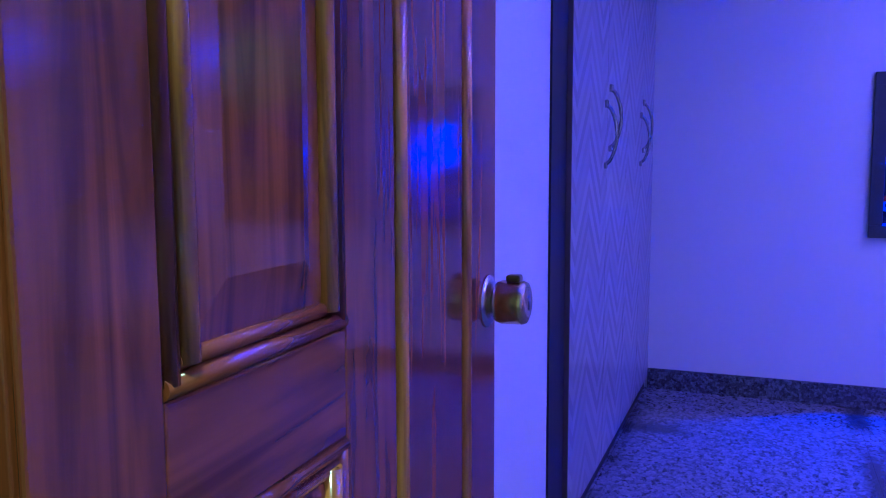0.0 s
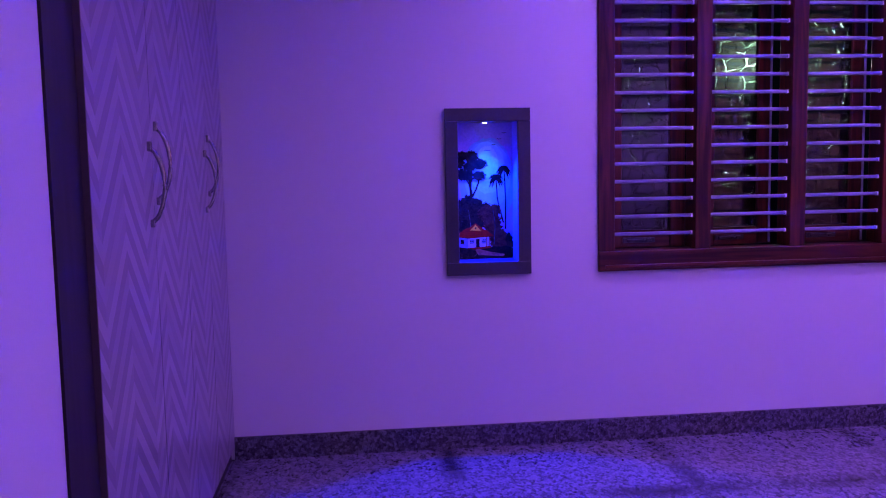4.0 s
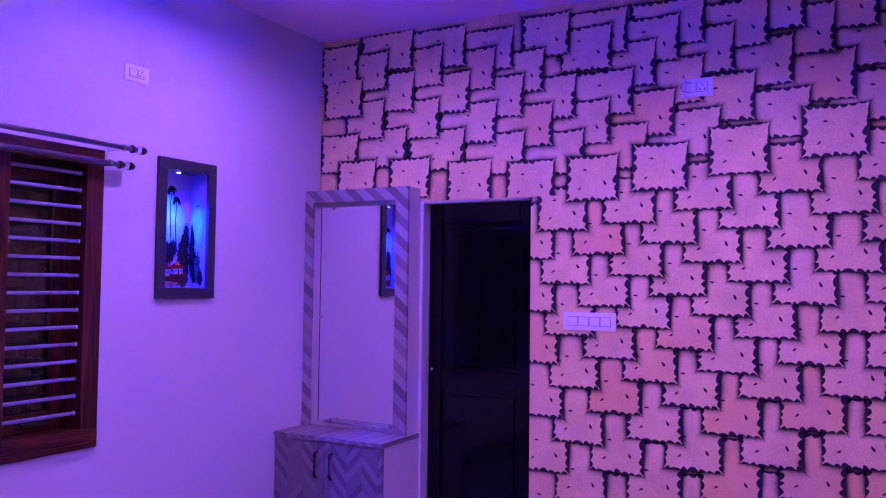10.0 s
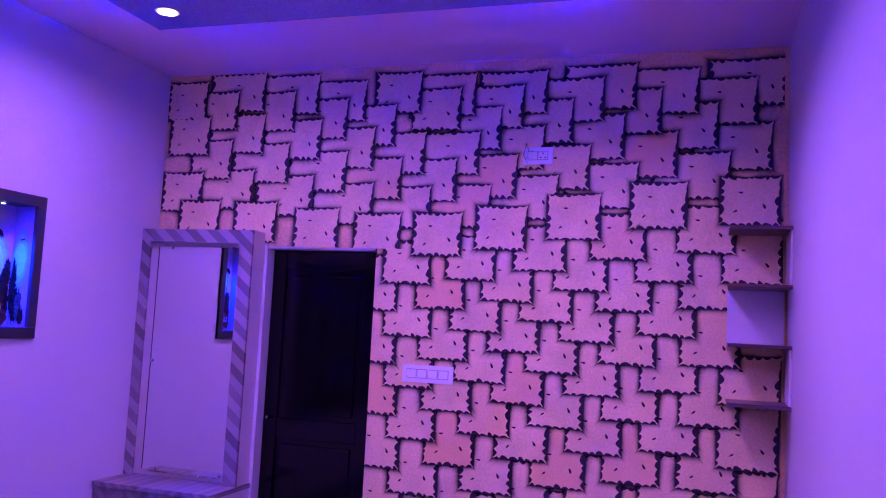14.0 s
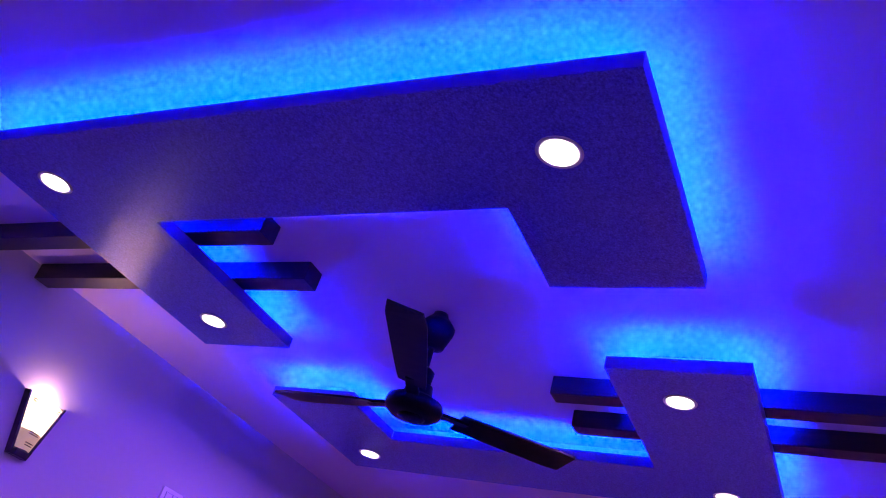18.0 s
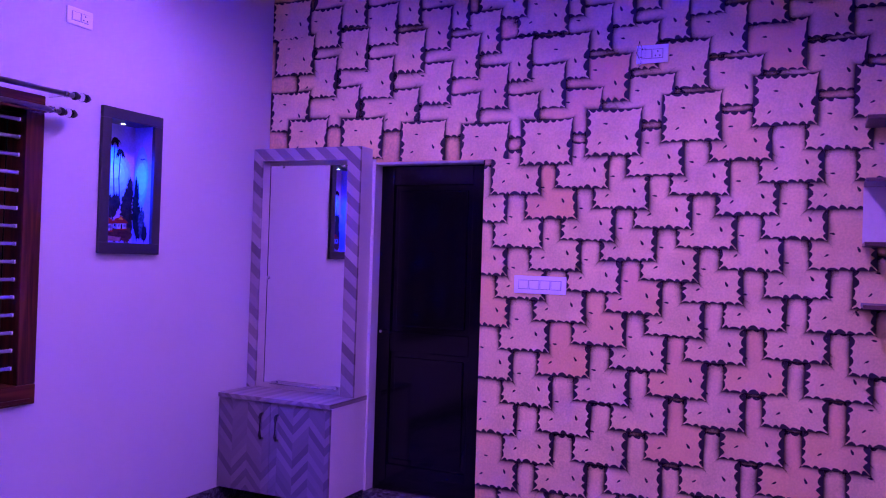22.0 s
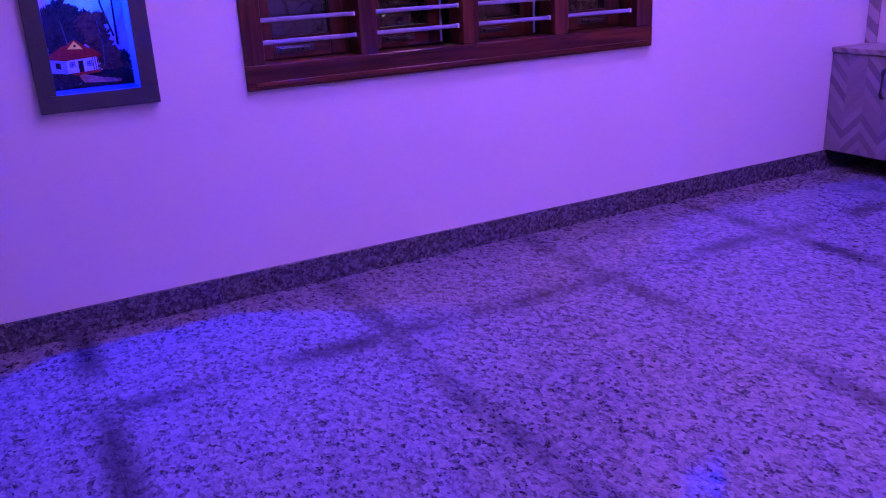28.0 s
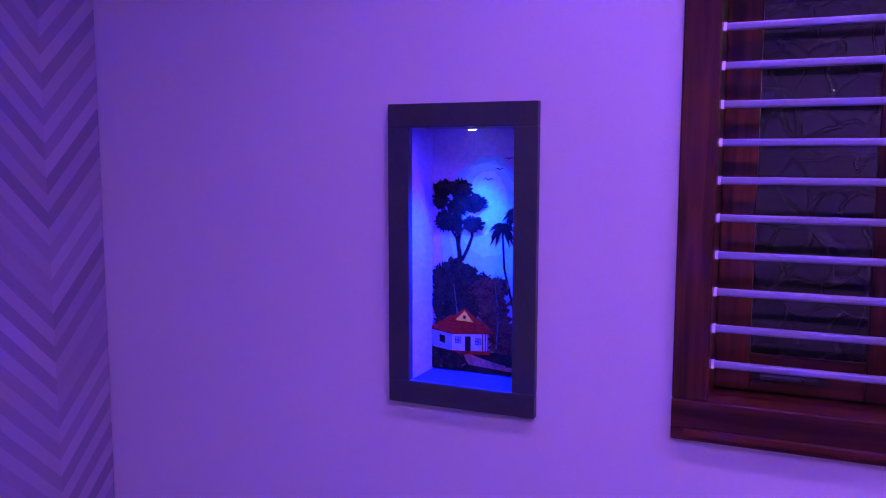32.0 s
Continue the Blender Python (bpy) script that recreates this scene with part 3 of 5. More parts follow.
def ceiling_panel(outline, name_label):
    xs, ys = [p[0] for p in outline], [p[1] for p in outline]
    c = Vector(((min(xs) + max(xs)) / 2, (min(ys) + max(ys)) / 2, PANEL_Z))
    t = thing("ceiling_panel", c, name_label, "ceiling panel", "hanging ceiling panels")
    local = [(x - c.x, y - c.y) for x, y in outline]
    deck = PANEL_T - 0.03
    part("panel", slab(bmesh.new(), local, 0.0, deck, (0, 1, 2)), [PANEL_LAM, PANEL_RIM, PANEL_EDGE], t)
    wide = max(xs) - min(xs)
    side = -1 if outline[0][0] < -3 else 1
    spine = side * (wide / 2 - 0.2)
    for y in (-0.7, 0.0, 0.7):
        part("spacer", new_box(spine - 0.04, spine + 0.04, y - 0.04, y + 0.04, deck, HEIGHT - PANEL_Z), PANEL_EDGE, t)
    n = len(local)
    area = sum(local[i][0] * local[(i + 1) % n][1] - local[(i + 1) % n][0] * local[i][1] for i in range(n))
    sign = 1 if area > 0 else -1
    for i in range(n):
        a, b = Vector((*local[i], 0)), Vector((*local[(i + 1) % n], 0))
        d = (b - a).normalized()
        inward = Vector((-d.y, d.x, 0)) * sign
        bm = bmesh.new()
        p, q, w = a + d * 0.0062 + inward * 0.003, b - d * 0.0002 + inward * 0.003, inward * 0.003
        vs = [bm.verts.new((v.x, v.y, z)) for v in (p - w, q - w, q + w, p + w) for z in (deck, PANEL_T)]
        for f in ((0, 1, 3, 2), (2, 3, 5, 4), (4, 5, 7, 6), (6, 7, 1, 0), (1, 7, 5, 3), (0, 2, 4, 6)):
            bm.faces.new([vs[k] for k in f])
        bmesh.ops.recalc_face_normals(bm, faces=bm.faces[:])
        part("rim_strip", bm, PANEL_RIM, t)
        bm = bmesh.new()
        p, q = a + inward * 0.032 + d * 0.05, b + inward * 0.032 - d * 0.05
        w = inward * 0.006
        lo, hi = deck + 0.007, deck + 0.017
        vs = [bm.verts.new((v.x, v.y, z)) for v in (p - w, q - w, q + w, p + w) for z in (lo, hi)]
        for f in ((0, 1, 3, 2), (2, 3, 5, 4), (4, 5, 7, 6), (6, 7, 1, 0), (1, 7, 5, 3), (0, 2, 4, 6)):
            bm.faces.new([vs[k] for k in f])
        bmesh.ops.recalc_face_normals(bm, faces=bm.faces[:])
        part("led_strip", bm, LED_GLOW, t, "glowing blue light strip")
        bm = bmesh.new()
        before, after = Vector((*local[i - 1], 0)), Vector((*local[(i + 2) % n], 0))
        turn_a = 1 if (a - before).cross(b - a).z * sign > 0 else -1
        turn_b = 1 if (b - a).cross(after - b).z * sign > 0 else -1
        p, q, w = a + inward * BATTEN + d * (turn_a * BATTEN + 0.0055), b + inward * BATTEN - d * (turn_b * BATTEN - 0.005), inward * 0.005
        vs = [bm.verts.new((v.x, v.y, z)) for v in (p - w, q - w, q + w, p + w) for z in (deck, HEIGHT - PANEL_Z - 0.003)]
        for f in ((0, 1, 3, 2), (2, 3, 5, 4), (4, 5, 7, 6), (6, 7, 1, 0), (1, 7, 5, 3), (0, 2, 4, 6)):
            bm.faces.new([vs[k] for k in f])
        bmesh.ops.recalc_face_normals(bm, faces=bm.faces[:])
        part("batten", bm, PANEL_EDGE, t)
    return t


ceiling_panel([(-3.715, -0.68), (-2.428, -0.68), (-2.428, -1.13), (-3.28, -1.13), (-3.28, -2.39), (-2.9, -2.39), (-2.9, -2.835), (-3.715, -2.835)],
              "grey speckled laminate ceiling panel with blue light strips on its back")
ceiling_panel([(-1.95, -0.722), (-1.09, -0.722), (-1.09, -2.9), (-2.405, -2.9), (-2.405, -2.43), (-1.53, -2.43), (-1.53, -1.167), (-1.95, -1.167)],
              "grey speckled laminate ceiling panel with blue light strips on its back")

for x, y, power in ((-3.506, -0.874, 0.6), (-2.632, -0.882, 0.37), (-3.481, -2.591, 1.0), (-1.301, -0.922, 1.15), (-1.281, -2.682, 1.0), (-2.177, -2.642, 1.05)):
    t = thing("downlight", (x, y, PANEL_Z), "round lit ceiling downlight with a thin white rim", "ceiling light", "downlights in the ceiling panels")
    bm = bmesh.new()
    turned(bm, [(0.047, -0.001), (0.056, -0.003), (0.058, -0.001), (0.058, 0.0)], sides=28)
    part("rim", bm, PLASTIC, t)
    part("diffuser", turned(bmesh.new(), [(0.045, -0.0045), (0.046, -0.002)], sides=28), SPOT_GLOW, t)
    lamp("downlight_lamp", "AREA", (x, y, PANEL_Z - 0.012), SPOT_WATTS * power, SPOT_COLOUR, disk=0.065, spread=radians(152 if y < -2 else 142 if x < -2 else 172))

# dark slats under the ceiling
for x0, y0, y1 in ((-3.116, -0.02, -1.46), (-2.83, -0.02, -1.46), (-2.04, -2.13, -3.78), (-1.74, -2.13, -3.78)):
    t = thing("ceiling_slat", (x0, (y0 + y1) / 2, HEIGHT), "dark brown wooden slat fixed under the ceiling", "ceiling slat", "dark ceiling slats")
    part("slat", new_box(-0.042, 0.042, -(y0 - y1) / 2, (y0 - y1) / 2, -0.0745, 0.0, bevel=0.003), SLAT_WOOD, t)

# ---------------------------------------------------------------- ceiling fan
fan = thing("ceiling_fan", (-2.526, -1.834, HEIGHT), "glossy dark brown three-bladed ceiling fan at rest", "ceiling fan")
part("canopy", turned(bmesh.new(), [(0.02, -0.145), (0.042, -0.138), (0.064, -0.075), (0.066, -0.055), (0.05, -0.035), (0.03, -0.012), (0.026, 0.0)], sides=24), FAN_BROWN, fan)
part("downrod", tube(bmesh.new(), (0, 0, -0.13), (0, 0, -0.3), 0.012), FAN_BROWN, fan)
part("coupling", turned(bmesh.new(), [(0.016, -0.3), (0.034, -0.29), (0.038, -0.235), (0.02, -0.22)]), FAN_BROWN, fan)
part("motor", turned(bmesh.new(), [(0.045, -0.408), (0.08, -0.404), (0.098, -0.39), (0.103, -0.37), (0.098, -0.352), (0.07, -0.338), (0.052, -0.325), (0.046, -0.29), (0.028, -0.28)], sides=28), FAN_BROWN, fan)
part("cap", turned(bmesh.new(), [(0.012, -0.42), (0.04, -0.417), (0.05, -0.4085)]), FAN_BROWN, fan)
for ang in (81.7, 201.7, 321.7):
    r = pose(0, 0, -0.366, 0, -3.5, ang)
    arm = new_box(0.1, 0.21, -0.022, 0.022, -0.006, 0.006, bevel=0.003)
    arm.transform(r)
    arm_ob = part("blade_arm", arm, FAN_BROWN, fan)
    bm = bmesh.new()
    ring = []
    for k in range(9):
        u = k / 8
        x = 0.17 + 0.465 * u
        half = 0.05 + 0.018 * u ** 0.7 - (0.011 if k == 8 else 0)
        ring.append([bm.verts.new((x, s * half, -s * 0.011 + 0.004 * z)) for s, z in ((-1, -1), (1, -1), (1, 1), (-1, 1))])
    for a, b in zip(ring, ring[1:]):
        for i in range(4):
            bm.faces.new((a[i], a[(i + 1) % 4], b[(i + 1) % 4], b[i]))
    bm.faces.new(ring[0][::-1])
    bm.faces.new(ring[-1])
    bmesh.ops.recalc_face_normals(bm, faces=bm.faces[:])
    bm.transform(r)
    part("blade", bm, FAN_BROWN, fan)

# ---------------------------------------------------------------- window
x0, x1, z0, z1 = WIN
win = tagged(new("window_1"), "red teak window with four barred bays, dark night outside", "window", kind="structure")
win.location = (0, 0, 0)
part("sill", new_box(x0, x1, -0.018, 0.11, z0, 0.9, bevel=0.004), TEAK_ACROSS, win)
part("sill_lip", new_box(x0 + 0.03, x1 - 0.03, -0.028, -0.0185, z0 + 0.012, z0 + 0.03, bevel=0.003), TEAK_ACROSS, win)
part("head", new_box(x0, x1, -0.018, 0.11, 2.165, z1, bevel=0.004), TEAK_ACROSS, win)
part("jamb", new_box(x0, -3.622, -0.016, 0.11, 0.9, 2.165, bevel=0.004), TEAK, win)
part("jamb", new_box(-1.842, x1, -0.016, 0.11, 0.9, 2.165, bevel=0.004), TEAK, win)
BAYS = ((-3.622, -3.233), (-3.157, -2.767), (-2.69, -2.301), (-2.228, -1.842))
for a, b in zip(BAYS, BAYS[1:]):
    part("mullion", new_box(a[1], b[0], -0.012, 0.11, 0.9, 2.165, bevel=0.004), TEAK, win)
for a, b in BAYS:
    for k in range(15):
        z = 2.122 - 0.0819 * k
        bar = part("bar", new_box(a - 0.002, b + 0.002, 0.0225, 0.0385, z - 0.008, z + 0.008, bevel=0.0045), BAR_PAINT, win)
        for e in (a + 0.003, b - 0.003):
            part("bar_end", new_box(e - 0.0035, e + 0.0035, 0.0215, 0.0395, z - 0.009, z + 0.009), PLASTIC, bar, "bare bright bar end")


def shutter(a, b, hinge, angle):
    """A glazed casement behind one bay, swung outwards about its hinged side."""
    w, h = b - a, 1.262
    s = thing("window_shutter", (a if hinge < 0 else b, 0.115, 0.902), "teak casement shutter with leaf-patterned glass, " + ("swung open" if angle else "shut"), "window shutter", "window shutters")
    sgn = 1 if hinge < 0 else -1
    f = lambda u: u * sgn
    def bx(u0, u1, v0, v1, y0=0.0, y1=0.036):
        lo, hi = sorted((f(u0), f(u1)))
        return new_box(lo, hi, y0, y1, v0, v1, bevel=0.003)
    part("stile", bx(0.0, 0.075, 0, h), TEAK, s)
    part("stile", bx(w - 0.075, w, 0, h), TEAK, s)
    part("rail", bx(0.075, w - 0.075, 0, 0.085), TEAK_ACROSS, s)
    part("rail", bx(0.075, w - 0.075, h - 0.085, h), TEAK_ACROSS, s)
    g = part("pane", bx(0.072, w - 0.072, 0.082, h - 0.082, 0.014, 0.02), GLASS_LEAF, s, "leaf-patterned glass pane")
    g.visible_shadow = False
    if angle:
        # pale strip added to stand for the room's reflection on the glossy free edge
        part("edge_sheen", bx(w - 0.014, w - 0.003, 0.004, h - 0.004, -0.004, -0.0005), BAR_PAINT, s, "pale strip for the sheen along the free edge")
    part("bolt_plate", bx(0.08, 0.24, 0.024, 0.048, -0.003, -0.0002), BLACK_METAL, s)
    part("bolt", bx(0.1, 0.22, 0.03, 0.042, -0.012, 0.0), BLACK_METAL, s)
    stay = part("bolt_knob", tube(bmesh.new(), (f(0.19), -0.012, 0.036), (f(0.19), -0.03, 0.036), 0.006), BLACK_METAL, s)
    s.rotation_euler = (0, 0, radians(angle) * sgn)
    return s


shutter(*BAYS[0], -1, 0)
shutter(*BAYS[1], -1, 8)
shutter(*BAYS[2], -1, 4)
shutter(*BAYS[3], 1, 0)

# yard lamp beyond the patterned glass
yl = thing("yard_lamp", (-2.15, 1.75, -0.46), "pale lit globe lamp on a thin post in the dark yard", "garden lamp")
part("post", tube(bmesh.new(), (0, 0, 0), (0, 0, 2.3), 0.025), BLACK_METAL, yl)
part("globe", turned(bmesh.new(), [(0.04, 2.3), (0.09, 2.33), (0.12, 2.41), (0.1, 2.5), (0.05, 2.54)], sides=20), YARD_GLOW, yl, "glowing frosted globe")

# curtain rods
for y, z, xa, xb in ((-0.12, 2.255, -3.69, -1.68), (-0.07, 2.178, -3.685, -1.71)):
    t = thing("curtain_rod", ((xa + xb) / 2, y, z), "bare chrome curtain rod with black and crystal finials", "curtain rod", "curtain rods over the window")
    L = (xb - xa) / 2
    part("rod", tube(bmesh.new(), (-L, 0, 0), (L, 0, 0), 0.0125, sides=16), ROD_STEEL, t)
    for s in (-1, 1):
        f = part("finial", turned(bmesh.new(), [(0.012, 0.0), (0.02, s * 0.004), (0.02, s * 0.016), (0.011, s * 0.022), (0.014, s * 0.03), (0.011, s * 0.036)], (s * L, 0, 0), "x"), BLACK_METAL, t, "black turned finial")
        part("crystal", turned(bmesh.new(), [(0.01, s * 0.036), (0.02, s * 0.046), (0.022, s * 0.056), (0.018, s * 0.066), (0.01, s * 0.07)], (s * L, 0, 0), "x"), CLEAR, f, "clear faceted bead")
        part("tip", turned(bmesh.new(), [(0.012, s * 0.07), (0.02, s * 0.076), (0.016, s * 0.088), (0.006, s * 0.1), (0.002, s * 0.106)], (s * L, 0, 0), "x"), BLACK_METAL, f)
        part("ring", tube(bmesh.new(), (s * (L - 0.055), 0, 0), (s * (L - 0.035), 0, 0), 0.017, sides=16), CHROME, t)
        part("bracket", new_box(s * (L - 0.045) - 0.006, s * (L - 0.045) + 0.006, 0.008, -y - 0.016, -0.014, 0.006, bevel=0.002), CHROME, t)

# ---------------------------------------------------------------- lit pictures in wall niches
def blob(cx, cz, rx, rz, seed, n=44, rough=0.22):
    """A ragged leafy outline."""
    rnd = random.Random(seed)
    return [(cx + rx * (1 + rough * (rnd.random() - 0.5) * 2) * math.cos(a), cz + rz * (1 + rough * (rnd.random() - 0.5) * 2) * math.sin(a)) for a in (i * math.tau / n for i in range(n))]


def stem(points, widths):
    left = [(x - w, z) for (x, z), w in zip(points, widths)]
    right = [(x + w, z) for (x, z), w in zip(points, widths)]
    return left + right[::-1]


def niche_picture(p, label):
    x0, x1, z0, z1 = p
    cx, w, h = (x0 + x1) / 2, x1 - x0, z1 - z0
    t = thing("niche_picture", (cx, 0, z0), label, "lit picture", "lit niche pictures")
    hw = w / 2
    part("frame_top", new_box(-hw, hw, -0.022, -0.001, h - RIM, h, bevel=0.002), FRAME_LAM, t)
    part("frame_bottom", new_box(-hw, hw, -0.022, -0.001, 0, RIM, bevel=0.002), FRAME_LAM, t)
    part("frame_side", new_box(-hw, -hw + RIM, -0.022, -0.001, RIM, h - RIM, bevel=0.002), FRAME_LAM, t)
    part("frame_side", new_box(hw - RIM, hw, -0.022, -0.001, RIM, h - RIM, bevel=0.002), FRAME_LAM, t)
    iw, ih = hw - RIM, h - 2 * RIM
    b = RIM
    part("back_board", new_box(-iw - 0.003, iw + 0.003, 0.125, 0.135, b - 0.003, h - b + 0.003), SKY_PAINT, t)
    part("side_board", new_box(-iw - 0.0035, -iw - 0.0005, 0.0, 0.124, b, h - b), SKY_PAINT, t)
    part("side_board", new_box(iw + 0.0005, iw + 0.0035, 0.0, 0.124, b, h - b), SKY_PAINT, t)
    part("ledge", new_box(-iw, iw, 0.0, 0.124, b - 0.0035, b - 0.0005), LEDGE_PAINT, t)
    part("soffit", new_box(-iw, iw, 0.0, 0.124, h - b + 0.0005, h - b + 0.0035), FRAME_LAM, t)
    sp = part("spot", turned(bmesh.new(), [(0.014, h - b - 0.004), (0.018, h - b - 0.002), (0.018, h - b)], (0, 0.06, 0)), STEEL, t)
    part("lens", turned(bmesh.new(), [(0.009, h - b - 0.0055), (0.01, h - b - 0.0042)], (0, 0.06, 0)), SPOT_BLUE, sp, "glowing white lens")
    lamp("niche_lamp", "SPOT", (cx, 0.06, z1 - b - 0.02), NICHE_WATTS * 40, (0.0, 0.015, 1.0), target=(cx, -0.34, 0.0), radius=0.01, cone=radians(92), blend=0.9)
    return t, iw, ih, b


def paint_layer(t, name, outline, depth, mat, label=""):
    bm = plate(bmesh.new(), outline, 0.1245 - 0.0006 * depth - 0.0005, 0.1245 - 0.0006 * depth)
    bmesh.ops.recalc_face_normals(bm, faces=bm.faces[:])
    return part(name, bm, mat, t, label)


def palm(t, x, z0, z1, k, seed, lean=0.006):
    """A painted palm: a leaning trunk and a shock of drooping fronds."""
    mid = (x - 0.004 * k, (z0 + z1) / 2)
    paint_layer(t, "palm_trunk", stem([(x - (0.01 + lean) * k, z0), mid, (x - 0.01 * k, z1)], [0.004, 0.0032, 0.0028]), 3, PAINT_BLACK)
    rnd = random.Random(seed)
    cx, cz = x - 0.01 * k, z1
    n = 17
    for i in range(n):
        a = math.pi * (-0.32 + 1.64 * i / (n - 1))
        long = rnd.uniform(0.03, 0.042)
        dx, dz = math.cos(a), math.sin(a)
        droop = rnd.uniform(0.022, 0.036)
        p = [(cx + dx * long * u, cz + dz * long * u * 0.7 - droop * u * u) for u in (0.0, 0.35, 0.7, 1.0)]
        widths = (0.0015, 0.0065, 0.005, 0.0006)
        out = [(q[0] - dz * w, q[1] + dx * w) for q, w in zip(p, widths)] + [(q[0] + dz * w, q[1] - dx * w) for q, w in list(zip(p, widths))[::-1]]
        paint_layer(t, "palm_frond", out, 4 + 0.08 * i, PAINT_BLACK)


def foliage(t, name, spots, first, mats, depth, leaves=26):
    """A painted tuft of leaf strokes over each of a few round clumps."""
    rnd = random.Random(first)
    for i, (x, z, rx, rz) in enumerate(spots):
        paint_layer(t, name, blob(x, z, rx * 1.02, rz * 1.04, first + i, 52, 0.26), depth + i * 0.3, mats[0])
        bm = bmesh.new()
        for _ in range(leaves):
            a, r = rnd.uniform(0, math.tau), math.sqrt(rnd.random())
            px, pz = x + rx * r * math.cos(a), z + rz * r * math.sin(a)
            long, wide, lean = rnd.uniform(0.005, 0.011), rnd.uniform(0.0016, 0.003), rnd.uniform(-0.7, 0.7)
            u = (math.cos(lean), math.sin(lean))
            y = 0.1245 - 0.0006 * (depth + i * 0.3 + 0.12)
            vs = [bm.verts.new((px + u[0] * p * long - u[1] * q * wide, y, pz + u[1] * p * long + u[0] * q * wide)) for p, q in ((-1, 0), (0, -1), (1, 0), (0, 1))]
            bm.faces.new(vs)
        bmesh.ops.recalc_face_normals(bm, faces=bm.faces[:])
        part(name + "_leaves", bm, mats[1], t)


def bird(t, x, z, s):
    out = [(x - s, z), (x - s * 0.5, z + s * 0.35), (x, z + s * 0.12), (x + s * 0.5, z + s * 0.35), (x + s, z + s * 0.02), (x + s * 0.5, z + s * 0.2), (x, z - s * 0.06), (x - s * 0.5, z + s * 0.2)]
    paint_layer(t, "bird", out, 2, PAINT_BLACK)


def cottage(t, x, z, k):
    """The painted white cottage with its red roof and golden gable."""
    at = lambda pts: [(x + u * k, z + v * k) for u, v in pts]
    paint_layer(t, "cottage_front", at([(-0.012, 0), (0.055, 0.004), (0.055, 0.038), (-0.012, 0.034)]), 11.2, HOUSE_WHITE)
    paint_layer(t, "cottage_side", at([(-0.05, 0.005), (-0.0125, 0), (-0.0125, 0.034), (-0.05, 0.04)]), 11.2, HOUSE_SIDE)
    paint_layer(t, "cottage_plinth", at([(-0.013, -0.006), (0.06, -0.001), (0.06, 0.005), (-0.013, 0.0005)]), 11.7, ROOF_RED)
    for u in (0.045, 0.05, 0.055):
        paint_layer(t, "cottage_post", at([(u, 0.004), (u + 0.002, 0.004), (u + 0.002, 0.037), (u, 0.037)]), 12, EAVE_RED)
    paint_layer(t, "cottage_eave", at([(-0.056, 0.036), (-0.012, 0.03), (0.07, 0.036), (0.066, 0.041), (-0.054, 0.042)]), 12.1, EAVE_RED)
    paint_layer(t, "cottage_roof", at([(-0.054, 0.04), (-0.012, 0.032), (0.068, 0.038), (0.046, 0.056), (-0.014, 0.064)]), 12.2, ROOF_RED)
    for v in (0.044, 0.05, 0.056):
        f = (v - 0.036) / 0.03
        paint_layer(t, "roof_course", at([(-0.05 + 0.03 * f, v + 0.002), (-0.012, v - 0.004), (0.06 - 0.028 * f, v), (0.06 - 0.028 * f, v + 0.001), (-0.012, v - 0.003), (-0.05 + 0.03 * f, v + 0.003)]), 12.6, EAVE_RED)
    paint_layer(t, "cottage_ridge", at([(-0.014, 0.06), (0.042, 0.055), (0.012, 0.078)]), 13.2, ROOF_RED)
    paint_layer(t, "cottage_gable", at([(-0.005, 0.056), (0.029, 0.054), (0.012, 0.0735)]), 14.2, GABLE_GOLD)
    paint_layer(t, "gable_hole", at([(0.0095, 0.0595), (0.0145, 0.0595), (0.0145, 0.065), (0.0095, 0.065)]), 14.8, PAINT_BLACK)
    for u in (-0.006, 0.032):
        paint_layer(t, "cottage_window", at([(u, 0.014), (u + 0.012, 0.015), (u + 0.012, 0.027), (u, 0.026)]), 14.2, PAINT_BLACK)
        for p, q in ((0.001, 0.0155), (0.0068, 0.0155), (0.001, 0.0212), (0.0068, 0.0212)):
            paint_layer(t, "window_light", at([(u + p, q), (u + p + 0.0042, q), (u + p + 0.0042, q + 0.0042), (u + p, q + 0.0042)]), 14.7, HOUSE_SIDE)
    paint_layer(t, "side_window", at([(-0.036, 0.015), (-0.025, 0.012), (-0.025, 0.026), (-0.036, 0.028)]), 14.2, PAINT_BLACK)
    paint_layer(t, "cottage_door", at([(0.013, 0.002), (0.024, 0.003), (0.024, 0.029), (0.013, 0.028)]), 14.2, PAINT_BLACK)


pic, iw, ih, b = niche_picture(PIC_A, "charcoal framed wall niche with a painted cottage, lit blue")
# nested blobs paint in the bright patch the spot throws on the board
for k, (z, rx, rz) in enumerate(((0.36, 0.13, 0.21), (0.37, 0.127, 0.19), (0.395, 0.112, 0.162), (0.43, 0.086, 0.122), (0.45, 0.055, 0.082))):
    paint_layer(pic, "lamp_glow", blob(0.018, b + z, rx, rz, 3 + k, 40, 0.03), 0.5 + 0.28 * k, GLOW_PAINT[max(0, k - 1)])
paint_layer(pic, "tree_trunk", stem([(-0.056, b + 0.26), (-0.06, b + 0.32), (-0.066, b + 0.352), (-0.088, b + 0.385)], [0.0075, 0.0065, 0.005, 0.003]), 3, PAINT_BLACK)
paint_layer(pic, "tree_limb", stem([(-0.054, b + 0.295), (-0.036, b + 0.33), (-0.024, b + 0.362), (-0.026, b + 0.395)], [0.0055, 0.005, 0.004, 0.003]), 3, PAINT_BLACK)
paint_layer(pic, "tree_limb", stem([(-0.063, b + 0.335), (-0.06, b + 0.4), (-0.058, b + 0.45)], [0.006, 0.005, 0.003]), 3.2, PAINT_BLACK)
